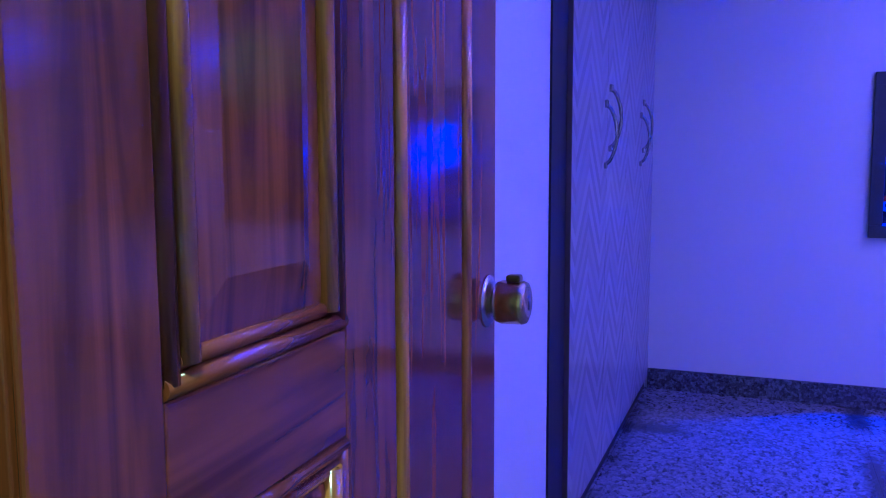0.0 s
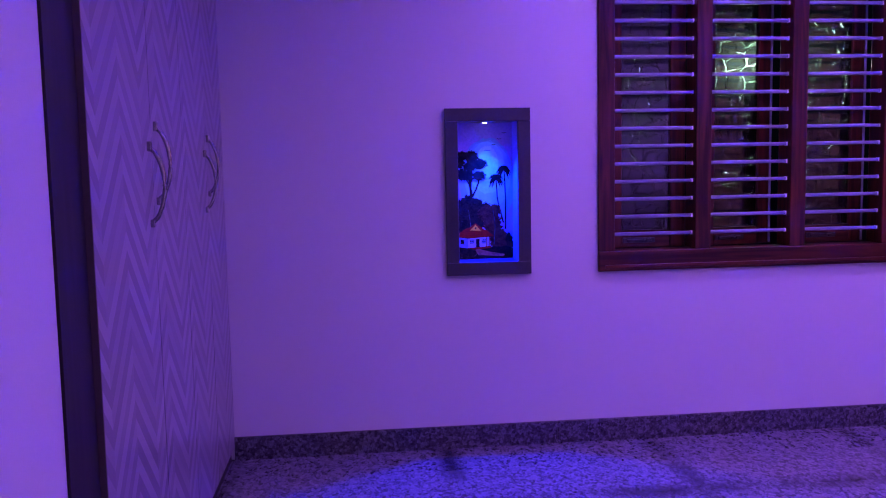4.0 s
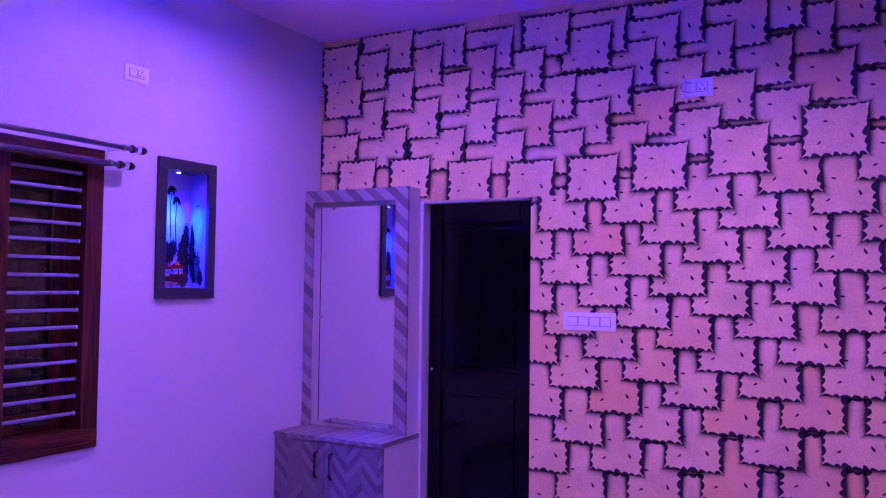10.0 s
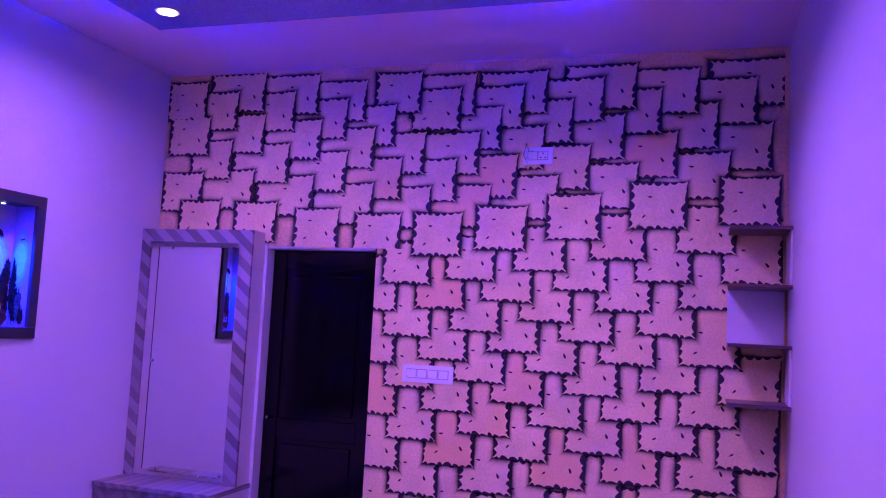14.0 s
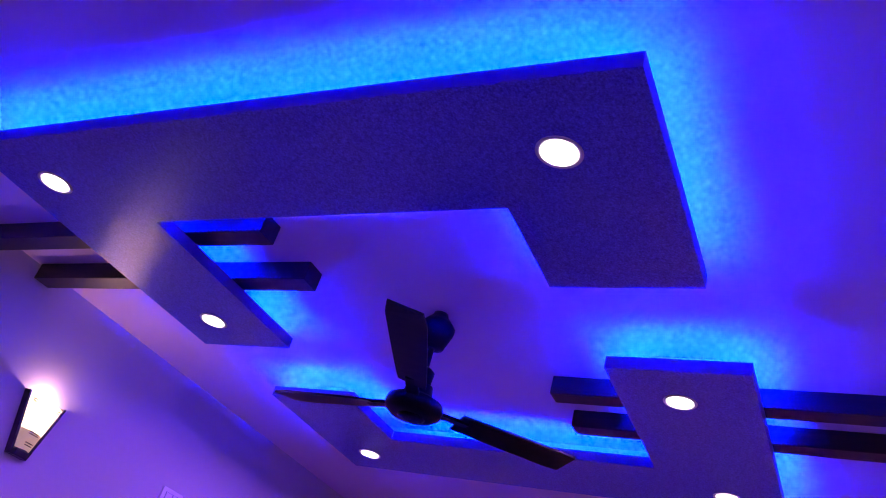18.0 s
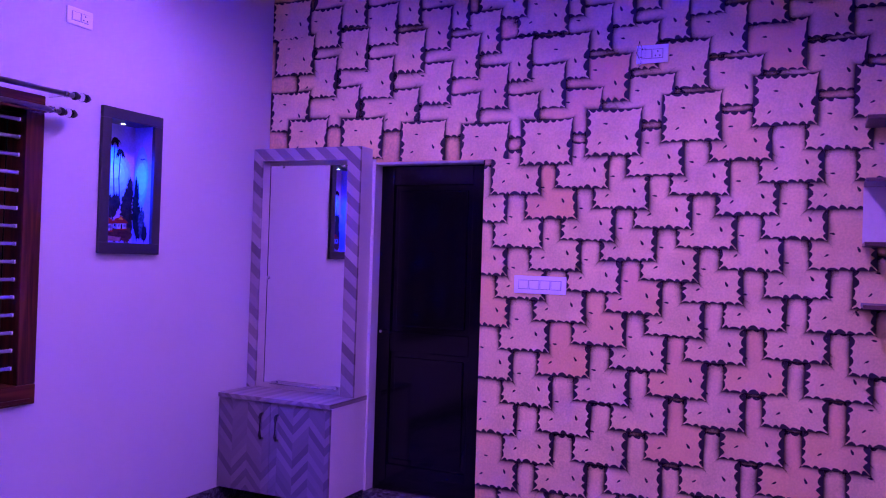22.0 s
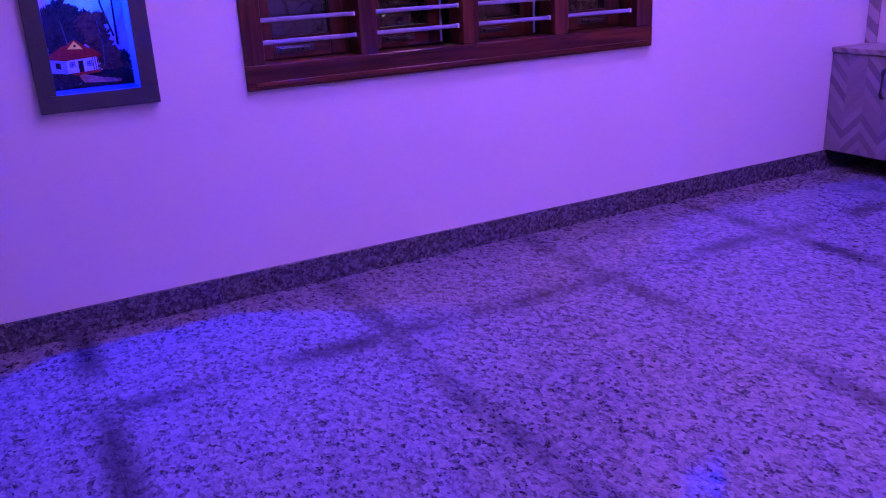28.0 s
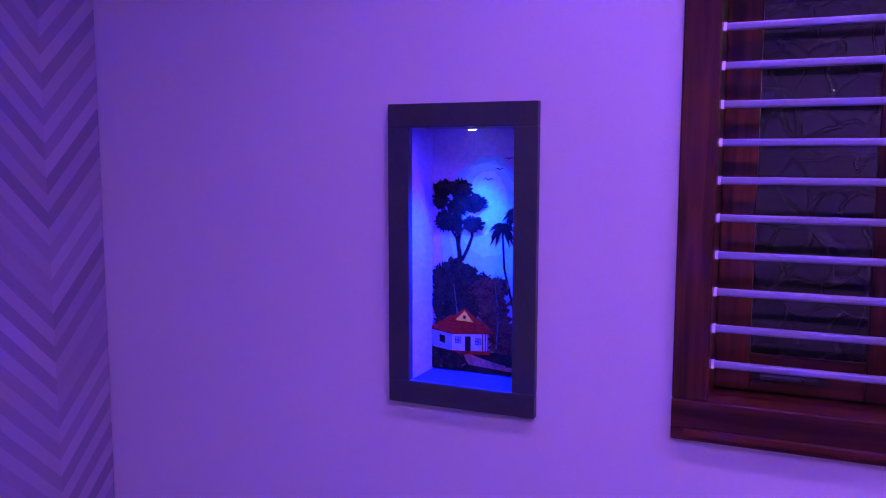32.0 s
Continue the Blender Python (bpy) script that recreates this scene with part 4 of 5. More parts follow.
foliage(pic, "tree_crown", [(x, b + z, rx, rz) for x, z, rx, rz in ((-0.105, 0.486, 0.028, 0.021), (-0.114, 0.455, 0.023, 0.024), (-0.058, 0.484, 0.034, 0.025), (-0.018, 0.448, 0.036, 0.021), (-0.064, 0.438, 0.03, 0.023), (-0.098, 0.4, 0.029, 0.027), (-0.066, 0.392, 0.016, 0.028), (-0.022, 0.393, 0.03, 0.019))], 10, (PAINT_BUSH, PAINT_CROWN), 5, 60)
palm(pic, 0.069, b + 0.17, b + 0.392, 1, 5, -0.034)
palm(pic, 0.108, b + 0.14, b + 0.432, 1, 6, -0.004)
for x, z, s in ((0.02, 0.508, 0.016), (0.05, 0.535, 0.013), (0.075, 0.562, 0.013), (0.1, 0.59, 0.014)):
    bird(pic, x, b + z, s)
foliage(pic, "bush", [(x, b + z, rx, rz) for x, z, rx, rz in ((-0.112, 0.25, 0.025, 0.034), (-0.078, 0.272, 0.03, 0.03), (-0.04, 0.258, 0.032, 0.028), (-0.088, 0.2, 0.05, 0.06), (-0.03, 0.2, 0.05, 0.06), (0.0, 0.235, 0.04, 0.032), (-0.1, 0.12, 0.034, 0.06), (0.116, 0.075, 0.02, 0.045))], 20, (PAINT_BUSH, PAINT_SHRUB), 6, 46)
foliage(pic, "bush", [(x, b + z, rx, rz) for x, z, rx, rz in ((0.014, 0.215, 0.04, 0.036), (0.052, 0.232, 0.027, 0.026), (0.04, 0.16, 0.044, 0.058), (0.062, 0.105, 0.038, 0.045), (0.08, 0.06, 0.05, 0.036))], 30, (PAINT_BUSH_RED, PAINT_TWIG), 8.6, 46)
for x in (-0.07, 0.046):
    paint_layer(pic, "bush_stem", stem([(x, b + 0.07), (x + 0.006, b + 0.16), (x - 0.004, b + 0.235)], [0.0022, 0.0018, 0.001]), 10.2, PAINT_SHRUB)
paint_layer(pic, "earth", [(-iw, b + 0.002), (iw, b + 0.002), (iw, b + 0.05), (0.05, b + 0.06), (-0.02, b + 0.054), (-iw, b + 0.066)], 10.4, PAINT_BUSH)
paint_layer(pic, "path", [(-0.03, b + 0.02), (0.09, b + 0.012), (0.1, b + 0.022), (0.03, b + 0.034), (-0.03, b + 0.05), (-0.045, b + 0.045)], 10.7, PAINT_EARTH)
cottage(pic, -0.06, b + 0.054, 1.5)
foliage(pic, "grass_tuft", [(x, b + z, rx, rz) for x, z, rx, rz in ((-0.085, 0.028, 0.045, 0.022), (0.1, 0.04, 0.03, 0.018))], 50, (PAINT_BUSH, PAINT_SHRUB), 15.4, 40)

pic, iw, ih, b = niche_picture(PIC_B, "charcoal framed wall niche with a painted lakeside cottage, lit blue")
# pale sky painting, with the spot's bright patch put into its colour
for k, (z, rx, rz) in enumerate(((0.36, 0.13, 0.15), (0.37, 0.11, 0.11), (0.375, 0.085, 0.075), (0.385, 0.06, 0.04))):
    paint_layer(pic, "niche_glow", blob(0.0, b + z, rx, rz, 4 + k, 40, 0.05), 0.6 + 0.3 * k, GLOW_PAINT[k])
palm(pic, 0.04, b + 0.2, b + 0.5, -1, 7)
palm(pic, 0.0, b + 0.24, b + 0.56, -1, 8)
palm(pic, -0.1, b + 0.26, b + 0.47, -1, 9)
foliage(pic, "bush", [(x, b + z, rx, rz) for x, z, rx, rz in ((0.125, 0.31, 0.02, 0.045), (0.118, 0.25, 0.032, 0.06), (0.1, 0.19, 0.04, 0.07), (0.12, 0.12, 0.032, 0.08), (0.03, 0.22, 0.026, 0.045), (0.0, 0.19, 0.034, 0.06), (-0.05, 0.17, 0.04, 0.05), (-0.1, 0.22, 0.034, 0.07), (-0.11, 0.13, 0.034, 0.07))], 40, (PAINT_BUSH, PAINT_SHRUB), 4, 40)
foliage(pic, "bush", [(x, b + z, rx, rz) for x, z, rx, rz in ((0.04, 0.06, 0.08, 0.05), (-0.1, 0.06, 0.04, 0.05), (0.11, 0.045, 0.035, 0.04))], 60, (PAINT_BUSH_RED, PAINT_TWIG), 6.9, 50)
paint_layer(pic, "path", [(-0.08, b + 0.01), (0.06, b + 0.01), (0.07, b + 0.03), (-0.05, b + 0.04)], 8.6, PAINT_EARTH)
cottage(pic, 0.05, b + 0.075, 0.95)
cottage(pic, -0.06, b + 0.06, 1.2)


def side_layer(t, name, outline, depth, mat):
    """A painted shape that runs on over the niche's east side; outline as (depth, height)."""
    x = iw - 0.0004 * depth
    bm = bmesh.new()
    plate(bm, outline, 0.0, 0.0003)
    bm.transform(Matrix(((0, 1, 0, x - 0.0003), (1, 0, 0, 0), (0, 0, 1, 0), (0, 0, 0, 1))))
    bmesh.ops.recalc_face_normals(bm, faces=bm.faces[:])
    part(name, bm, mat, t)


# the painted-in lamp patch runs on over the side board
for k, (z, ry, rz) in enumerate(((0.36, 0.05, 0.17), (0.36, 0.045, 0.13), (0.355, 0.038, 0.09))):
    side_layer(pic, "niche_glow", blob(0.068, b + z, ry, rz, 60 + k, 36, 0.04), 0.6 + k, GLOW_PAINT[k])
for i, (y, z, ry, rz) in enumerate(((0.1, 0.19, 0.022, 0.15), (0.082, 0.12, 0.024, 0.1), (0.055, 0.11, 0.022, 0.085), (0.03, 0.055, 0.02, 0.045))):
    side_layer(pic, "bush", blob(y, b + z, ry, rz, 70 + i, 60, 0.24), 4 + i, (PAINT_BUSH, PAINT_BUSH, PAINT_SHRUB, PAINT_BUSH)[i])
bird_line = [(0.03, b + 0.45), (0.05, b + 0.462), (0.066, b + 0.455), (0.085, b + 0.47), (0.066, b + 0.462), (0.05, b + 0.468)]
side_layer(pic, "bird", bird_line, 4, PAINT_BLACK)

# ---------------------------------------------------------------- wall lamp and sockets on the window wall
sc = thing("wall_sconce", (-2.515, 0, 2.5), "lit glass wall sconce tapering to a dark metal foot", "wall lamp")
part("backplate", new_box(-0.045, 0.045, -0.012, 0, 0.0, 0.2, bevel=0.003), BLACK_METAL, sc)


def tapered(z0, z1, h0, h1, y0, y1, side, thick):
    bm = bmesh.new()
    a = [(side * h0, z0), (side * (h0 - thick), z0), (side * (h1 - thick), z1), (side * h1, z1)]
    plate(bm, a, y0, y1)
    bmesh.ops.recalc_face_normals(bm, faces=bm.faces[:])
    return bm


for s in (-1, 1):
    part("side_wing", tapered(0.0, 0.262, 0.046, 0.108, -0.036, -0.001, s, 0.011), BLACK_METAL, sc, "dark metal wing")
part("foot", new_box(-0.034, 0.034, -0.05, -0.0125, 0.0, 0.03, bevel=0.004), BLACK_METAL, sc)


def sconce_glass(z0, z1):
    """A strip of the gently bowed front glass between the wings."""
    bm = bmesh.new()
    cols, rows = 7, []
    for z in (z0, z1):
        half = 0.034 + 0.062 * z / 0.262 - 0.002
        rows.append([bm.verts.new((-half + 2 * half * i / (cols - 1), -0.034 - 0.024 * math.sin(math.pi * i / (cols - 1)), z)) for i in range(cols)])
    for i in range(cols - 1):
        bm.faces.new((rows[0][i], rows[0][i + 1], rows[1][i + 1], rows[1][i])).smooth = True
    bmesh.ops.solidify(bm, geom=bm.faces[:], thickness=0.004)
    return bm


part("glass", sconce_glass(0.112, 0.25), SCONCE_GLOW, sc, "glowing frosted glass")
part("lower_glass", sconce_glass(0.031, 0.111), SCONCE_ETCH, sc, "dim etched glass")
for k, (wide, z) in enumerate(((0.03, 0.05), (0.034, 0.06), (0.044, 0.098), (0.046, 0.106))):
    part("etched_band", new_box(-wide * 0.55, wide * 0.55, -0.0625, -0.0555, z, z + 0.003), BLACK_METAL, sc)
for s in (-1, 1):
    for z in (0.225, 0.234):
        part("etched_mark", new_box(s * 0.068 - 0.01, s * 0.068 + 0.01, -0.0525, -0.043, z, z + 0.0035), BRASS_DARK, sc)
lamp("sconce_lamp", "POINT", (-2.515, -0.034, 2.735), SCONCE_WATTS, (1.0, 0.55, 0.5), radius=0.011)


def socket_plate(where, width, height, normal, modules, label, category="switch plate", holes=()):
    """A modular switch plate. normal '-y' or '-x': the wall it sits on."""
    t = thing("switch_plate", where, label, category)
    part("plate", new_box(-width / 2, width / 2, -0.01, 0, -height / 2, height / 2, bevel=0.003), PLASTIC, t)
    mw = (width - 0.05) / modules
    for i in range(modules):
        c = -width / 2 + 0.025 + mw * (i + 0.5)
        g = part("module_gap", new_box(c - mw * 0.47, c + mw * 0.47, -0.0115, -0.0101, -height * 0.26, height * 0.26), PLASTIC_LINE, t)
        rk = part("rocker", new_box(c - mw * 0.43, c + mw * 0.43, -0.016, -0.0116, -height * 0.23, height * 0.23, bevel=0.002), PLASTIC, t)
        if i in holes:
            for u, v in ((-0.2, -0.12), (0.2, -0.12), (0.0, 0.12)):
                part("pin_hole", tube(bmesh.new(), (c + u * mw, -0.0163, v * height), (c + u * mw, -0.0158, v * height), 0.004), BLACK_METAL, rk)
    if normal == "-x":
        t.rotation_euler = (0, 0, radians(-90))
    return t


socket_plate((-1.56, 0, 2.667), 0.155, 0.085, "-y", 2, "white socket plate high on the window wall", "socket", holes=(1,))
socket_plate((-0.0125, -1.9, 1.412), 0.305, 0.1, "-x", 4, "white plate of four rocker switches on the mural wall")
sp = socket_plate((-0.006, -2.487, 2.671), 0.168, 0.098, "-x", 2, "white socket plate with a clear plug high on mural", "socket", holes=(1,))
part("plug_tail", bent(bmesh.new(), [(-0.05, -0.014, 0.02), (-0.06, -0.05, 0.06), (-0.075, -0.045, 0.0), (-0.05, -0.04, -0.05), (-0.07, -0.03, -0.08)], 0.003), CLEAR, sp, "loose clear wire")
part("plug", new_box(-0.07, -0.03, -0.04, -0.016, -0.02, 0.03, bevel=0.005), CLEAR, sp, "clear plug")

# ---------------------------------------------------------------- black wash-room door
bd = thing("door_1", (0.064, (DOOR_B[0] + DOOR_B[1]) / 2, 0.1005), "closed black panelled door with a small steel latch", "door", kind="structure")
w, h = DOOR_B[1] - DOOR_B[0] - 0.026, DOOR_B[3] - 0.1145
part("leaf", new_box(0.03, 0.05, -w / 2 + 0.001, w / 2 - 0.001, 0, h - 0.001), BLACK_DOOR, bd)
for a, c in ((-w / 2 + 0.001, -w / 2 + 0.09), (w / 2 - 0.09, w / 2 - 0.001)):
    part("stile", new_box(0.012, 0.0298, a, c, 0.0, h - 0.001, bevel=0.003), BLACK_DOOR, bd)
for a, c in ((0.0, 0.16), (0.86, 0.98), (h - 0.12, h - 0.001)):
    part("rail", new_box(0.014, 0.0298, -w / 2 + 0.0905, w / 2 - 0.0905, a, c, bevel=0.003), BLACK_DOOR, bd)
for a, c in ((0.16, 0.86), (0.98, h - 0.12)):
    part("raised_panel", new_box(0.02, 0.0298, -w / 2 + 0.125, w / 2 - 0.125, a + 0.035, c - 0.035, bevel=0.006), BLACK_DOOR, bd)
part("latch", turned(bmesh.new(), [(0.008, 0.011), (0.011, 0.004), (0.008, -0.015), (0.011, -0.022), (0.006, -0.027)], (0, w / 2 - 0.045, 0.98), "x"), CHROME, bd, "small chrome latch")
structure("threshold", new_box(-0.014, 0.16, DOOR_B[0], -0.80, 0.0, 0.1, bevel=0.003), SKIRT, "raised granite door threshold", "threshold")
structure("door_lining", new_box(-0.001, 0.2, DOOR_B[1] - 0.012, DOOR_B[1] - 0.0005, 0.1005, DOOR_B[3] - 0.0125), PAINT, "white door reveal", "door lining")
structure("door_lining_top", new_box(-0.001, 0.2, DOOR_B[0] + 0.0125, DOOR_B[1] - 0.0005, DOOR_B[3] - 0.012, DOOR_B[3] - 0.0005), PAINT, "white door reveal", "door lining")
structure("door_lining_side", new_box(-0.001, 0.2, DOOR_B[0] + 0.0005, DOOR_B[0] + 0.006, 0.1005, DOOR_B[3] - 0.0005), BLACK_DOOR, "black door post", "door lining")

structure("door_lining_edge", new_box(-0.006, -0.0005, DOOR_B[1] - 0.0125, DOOR_B[1] + 0.012, 0.1005, DOOR_B[3] + 0.02), PAINT, "white door reveal", "door lining")

# ---------------------------------------------------------------- dressing unit
cab = thing("vanity_cabinet", (0, -0.4, 0.11), "wall-hung grey chevron laminate cabinet with two doors", "cabinet")
part("body", new_box(-0.40, -0.002, -0.4, 0.398, 0.0, 0.548, bevel=0.002), LAM_PALE, cab)
for s, hy in ((1, 0.07), (-1, -0.04)):
    y0, y1 = (0.016, 0.397) if s > 0 else (-0.4, 0.013)
    d = part("cabinet_door", new_box(-0.42, -0.4015, y0, y1, 0.002, 0.546, bevel=0.0015), CHEV_GREY, cab, "grey chevron laminate door")
    hb = bent(bmesh.new(), [(-0.42, hy, 0.33), (-0.44, hy, 0.336), (-0.445, hy, 0.35), (-0.445, hy, 0.46), (-0.44, hy, 0.474), (-0.42, hy, 0.48)], 0.0095)
    part("handle", hb, BLACK_METAL, d, "dark bow handle")
part("top", new_box(-0.43, -0.002, -0.402, 0.399, 0.5485, 0.575, bevel=0.002), CHEV_TOP, cab, "chevron laminate top")

mir = thing("mirror_frame_unit", (0, -0.4, 0.686), "tall mirror in a deep grey chevron laminate surround on the cabinet", "mirror")
H2 = 1.522
part("side_panel", new_box(-0.14, -0.003, 0.378, 0.398, 0, H2 - 0.02), LAM_PALE, mir)
part("side_panel", new_box(-0.14, -0.003, -0.392, -0.372, 0, H2 - 0.02), LAM_PALE, mir)
part("top_panel", new_box(-0.14, -0.003, -0.392, 0.398, H2 - 0.02, H2), LAM_PALE, mir)
part("stile", new_box(-0.16, -0.1405, 0.335, 0.399, 0, H2, bevel=0.0015), CHEV_STILE, mir)
part("stile", new_box(-0.16, -0.1405, -0.392, -0.302, 0, H2, bevel=0.0015), CHEV_STILE, mir)
part("header", new_box(-0.16, -0.1405, -0.3018, 0.3348, H2 - 0.08, H2, bevel=0.0015), CHEV_STILE, mir)
part("backing", new_box(-0.105, -0.095, -0.371, 0.377, 0.0, H2 - 0.021), LAM_PALE, mir)
part("mirror_glass", new_box(-0.124, -0.118, -0.3, 0.288, 0.036, 1.415, bevel=0.001), MIRROR, mir, "clear mirror glass")
part("mirror_edge", new_box(-0.1255, -0.1165, 0.2885, 0.293, 0.036, 1.415), BLACK_METAL, mir, "dark ground glass edge")
for y, z in ((0.285, 0.7), (0.2, 1.41), (-0.25, 1.41), (0.2, 0.04), (-0.25, 0.04)):
    part("mirror_stud", tube(bmesh.new(), (-0.134, y, z), (-0.105, y, z), 0.01, sides=14), CHROME, mir, "chrome mirror stud")
part("ledge_rail", bent(bmesh.new(), [(-0.128, 0.24, 0.03), (-0.128, -0.26, 0.03)], 0.004), CHROME, mir, "thin chrome rail")

# ---------------------------------------------------------------- corner shelf
sh = thing("corner_shelf", (0, SOUTH, 1.375), "zigzag corner shelf of brown boards with white backs", "shelf")
for z in (0.0, 0.285, 0.575, 0.86):
    part("shelf_board", new_box(-0.29, -0.006, 0.002, 0.29, z, z + 0.018, bevel=0.002), SHELF_BROWN, sh, "brown shelf board")
for a in (0.018, 0.593):
    part("side_back", new_box(-0.27, -0.006, 0.001, 0.012, a + 0.0005, a + 0.266), LAM_PALE, sh, "white back board")
part("box_back", new_box(-0.018, -0.007, 0.015, 0.29, 0.3035, 0.5745), LAM_PALE, sh, "white back board")

# ---------------------------------------------------------------- wardrobe
wd = thing("wardrobe", (WEST, -1.0, 0), "tall fitted wardrobe with pale chevron laminate doors and chrome handles", "wardrobe")
part("carcass", new_box(-0.6, -0.001, -1.045, 0.998, 0.0, 2.155), DARK_WOOD, wd)
part("plinth", new_box(-0.0005, 0.004, -0.86, 0.996, 0.0, 0.06), DARK_WOOD, wd)
part("side_frame", new_box(-0.0005, 0.006, -1.048, -0.86, 0.0, 2.155), DARK_WOOD, wd, "dark rough side frame")


def bow_handle(door, y, z, size):
    """A slim chrome bow on two square feet."""
    pts = []
    for k in range(15):
        u = k / 14
        pts.append((0.0225 + 0.042 * math.sin(math.pi * u) ** 0.55, y, z - size * u))
    part("handle", bent(bmesh.new(), pts, 0.0068), CHROME_DARK, door, "chrome bow handle")
    for q, tall in ((z, 0.014), (z - size, 0.011)):
        part("mount", new_box(0.0215, 0.034, y - 0.0085, y + 0.0085, q - tall, q + tall, bevel=0.003), CHROME_DARK, door)


SPLITS = ((-0.86, -0.292), (-0.288, 0.142), (0.146, 0.568), (0.572, 0.996))
for (a, c), hy, hz in zip(SPLITS, (-0.34, -0.255, 0.53, 0.605), (1.37, 1.43, 1.37, 1.43)):
    d = part("wardrobe_door", new_box(0.0045, 0.0215, a, c, 0.062, 2.15, bevel=0.001), CHEV_WARD, wd, "chevron laminate door")
    bow_handle(d, hy, hz, 0.215)
part("door_edge", new_box(0.0042, 0.0212, -0.8645, -0.8602, 0.062, 2.15), DOOR_EDGE, wd)

# ---------------------------------------------------------------- entrance door
leaf = thing("door_2", (-5.335, -3.86, 0.0), "open varnished teak entrance door with gold beads and a brass knob", "door", kind="structure")
LW, LH = 1.03, 2.1
part("leaf_core", new_box(0.0, 0.03, -0.04, LW, 0.01, LH, bevel=0.002), DOOR_WOOD, leaf)
for a, c in ((-0.036, 0.103), (0.423, 0.57), (0.61, 0.845), (0.885, LW - 0.001)):
    part("stile", new_box(0.0302, 0.038, a, c, 0.01, LH, bevel=0.003), DOOR_WOOD, leaf)
for a, c in ((0.01, 0.2), (0.855, 0.985), (LH - 0.16, LH)):
    part("rail", new_box(0.0302, 0.0378, 0.103, 0.423, a, c, bevel=0.003), DOOR_WOOD_ACROSS, leaf)
for a, c in ((0.2, 0.855), (0.985, LH - 0.16)):
    bm = bmesh.new()
    o, i = 0.03, 0.06
    vs = [bm.verts.new(p) for p in ((0.0303, 0.103 + o, a + o), (0.0303, 0.423 - o, a + o), (0.0303, 0.423 - o, c - o), (0.0303, 0.103 + o, c - o),
                                   (0.0375, 0.103 + o + i, a + o + i), (0.0375, 0.423 - o - i, a + o + i), (0.0375, 0.423 - o - i, c - o - i), (0.0375, 0.103 + o + i, c - o - i))]
    for f in ((0, 1, 5, 4), (1, 2, 6, 5), (2, 3, 7, 6), (3, 0, 4, 7), (4, 5, 6, 7)):
        bm.faces.new([vs[k] for k in f])
    bmesh.ops.recalc_face_normals(bm, faces=bm.faces[:])
    part("raised_panel", bm, DOOR_WOOD, leaf)
    for y, inner in ((0.114, 0.137), (0.412, 0.389)):
        part("bead", tube(bmesh.new(), (0.031, y, a + 0.012), (0.031, y, c - 0.012), 0.012, sides=14), DOOR_WOOD, leaf)
        part("bead", tube(bmesh.new(), (0.033, inner, a + 0.026), (0.033, inner, c - 0.026), 0.0135, sides=16), DOOR_BEAD, leaf, "golden half-round bead")
    for z, up in ((a + 0.01, 1), (c - 0.01, -1)):
        part("bead", tube(bmesh.new(), (0.032, 0.104, z), (0.032, 0.422, z), 0.0105, sides=14), DOOR_WOOD_ACROSS, leaf)
        part("bead", tube(bmesh.new(), (0.031, 0.124, z + up * 0.019), (0.031, 0.402, z + up * 0.019), 0.0085, sides=14), DOOR_WOOD_ACROSS, leaf)
for y in (0.592, 0.865):
    part("bead", tube(bmesh.new(), (0.034, y, 0.01), (0.034, y, LH), 0.013, sides=12), DOOR_BEAD, leaf, "golden half-round bead")
KY, KZ = 0.985, 0.925
kn = part("knob", turned(bmesh.new(), [(0.019, 0.044), (0.019, 0.05), (0.036, 0.056), (0.0395, 0.066), (0.0385, 0.098), (0.039, 0.103), (0.0365, 0.11), (0.029, 0.113), (0.0, 0.114)], (0, KY, KZ), "x", 28), BRASS, leaf, "antique brass cylinder knob")
part("rose", turned(bmesh.new(), [(0.048, 0.0382), (0.0475, 0.041), (0.036, 0.046), (0.02, 0.048)], (0, KY, KZ), "x", 28), STEEL, kn, "bright steel rose")
part("keyhole", new_box(0.1142, 0.115, KY - 0.003, KY + 0.003, KZ - 0.012, KZ + 0.004), BLACK_METAL, kn)
part("thumb_turn", new_box(0.074, 0.1, KY - 0.013, KY + 0.013, KZ + 0.037, KZ + 0.05, bevel=0.004), BRASS_DARK, kn, "dark brass catch")
part("door_back_knob", turned(bmesh.new(), [(0.04, -0.001), (0.03, -0.008), (0.03, -0.045), (0.0, -0.05)], (0, KY, KZ), "x", 20), BRASS, leaf)
leaf.rotation_euler = (0, 0, radians(1.0))
fr = tagged(new("door_frame"), "teak entrance door frame", "door frame", kind="structure")
part("frame_post", new_box(ENTRY[0] - 0.03, ENTRY[0] + 0.015, SOUTH - 0.19, SOUTH - 0.105, 0, 2.139), DOOR_WOOD, fr)
part("frame_post", new_box(ENTRY[1] - 0.06, ENTRY[1] + 0.004, SOUTH - 0.19, SOUTH - 0.09, 0, 2.139), DOOR_WOOD, fr)
part("frame_head", new_box(ENTRY[0] + 0.0155, ENTRY[1] - 0.0605, SOUTH - 0.19, SOUTH - 0.09, 2.1, 2.139), DOOR_WOOD, fr)

# ---------------------------------------------------------------- skirting and floor slabs
SK = 0.106


def skirting(name, *b, mat=None, label="dark speckled granite skirting"):
    structure(name, new_box(*b, bevel=0.003), mat or SKIRT, label, "skirting")


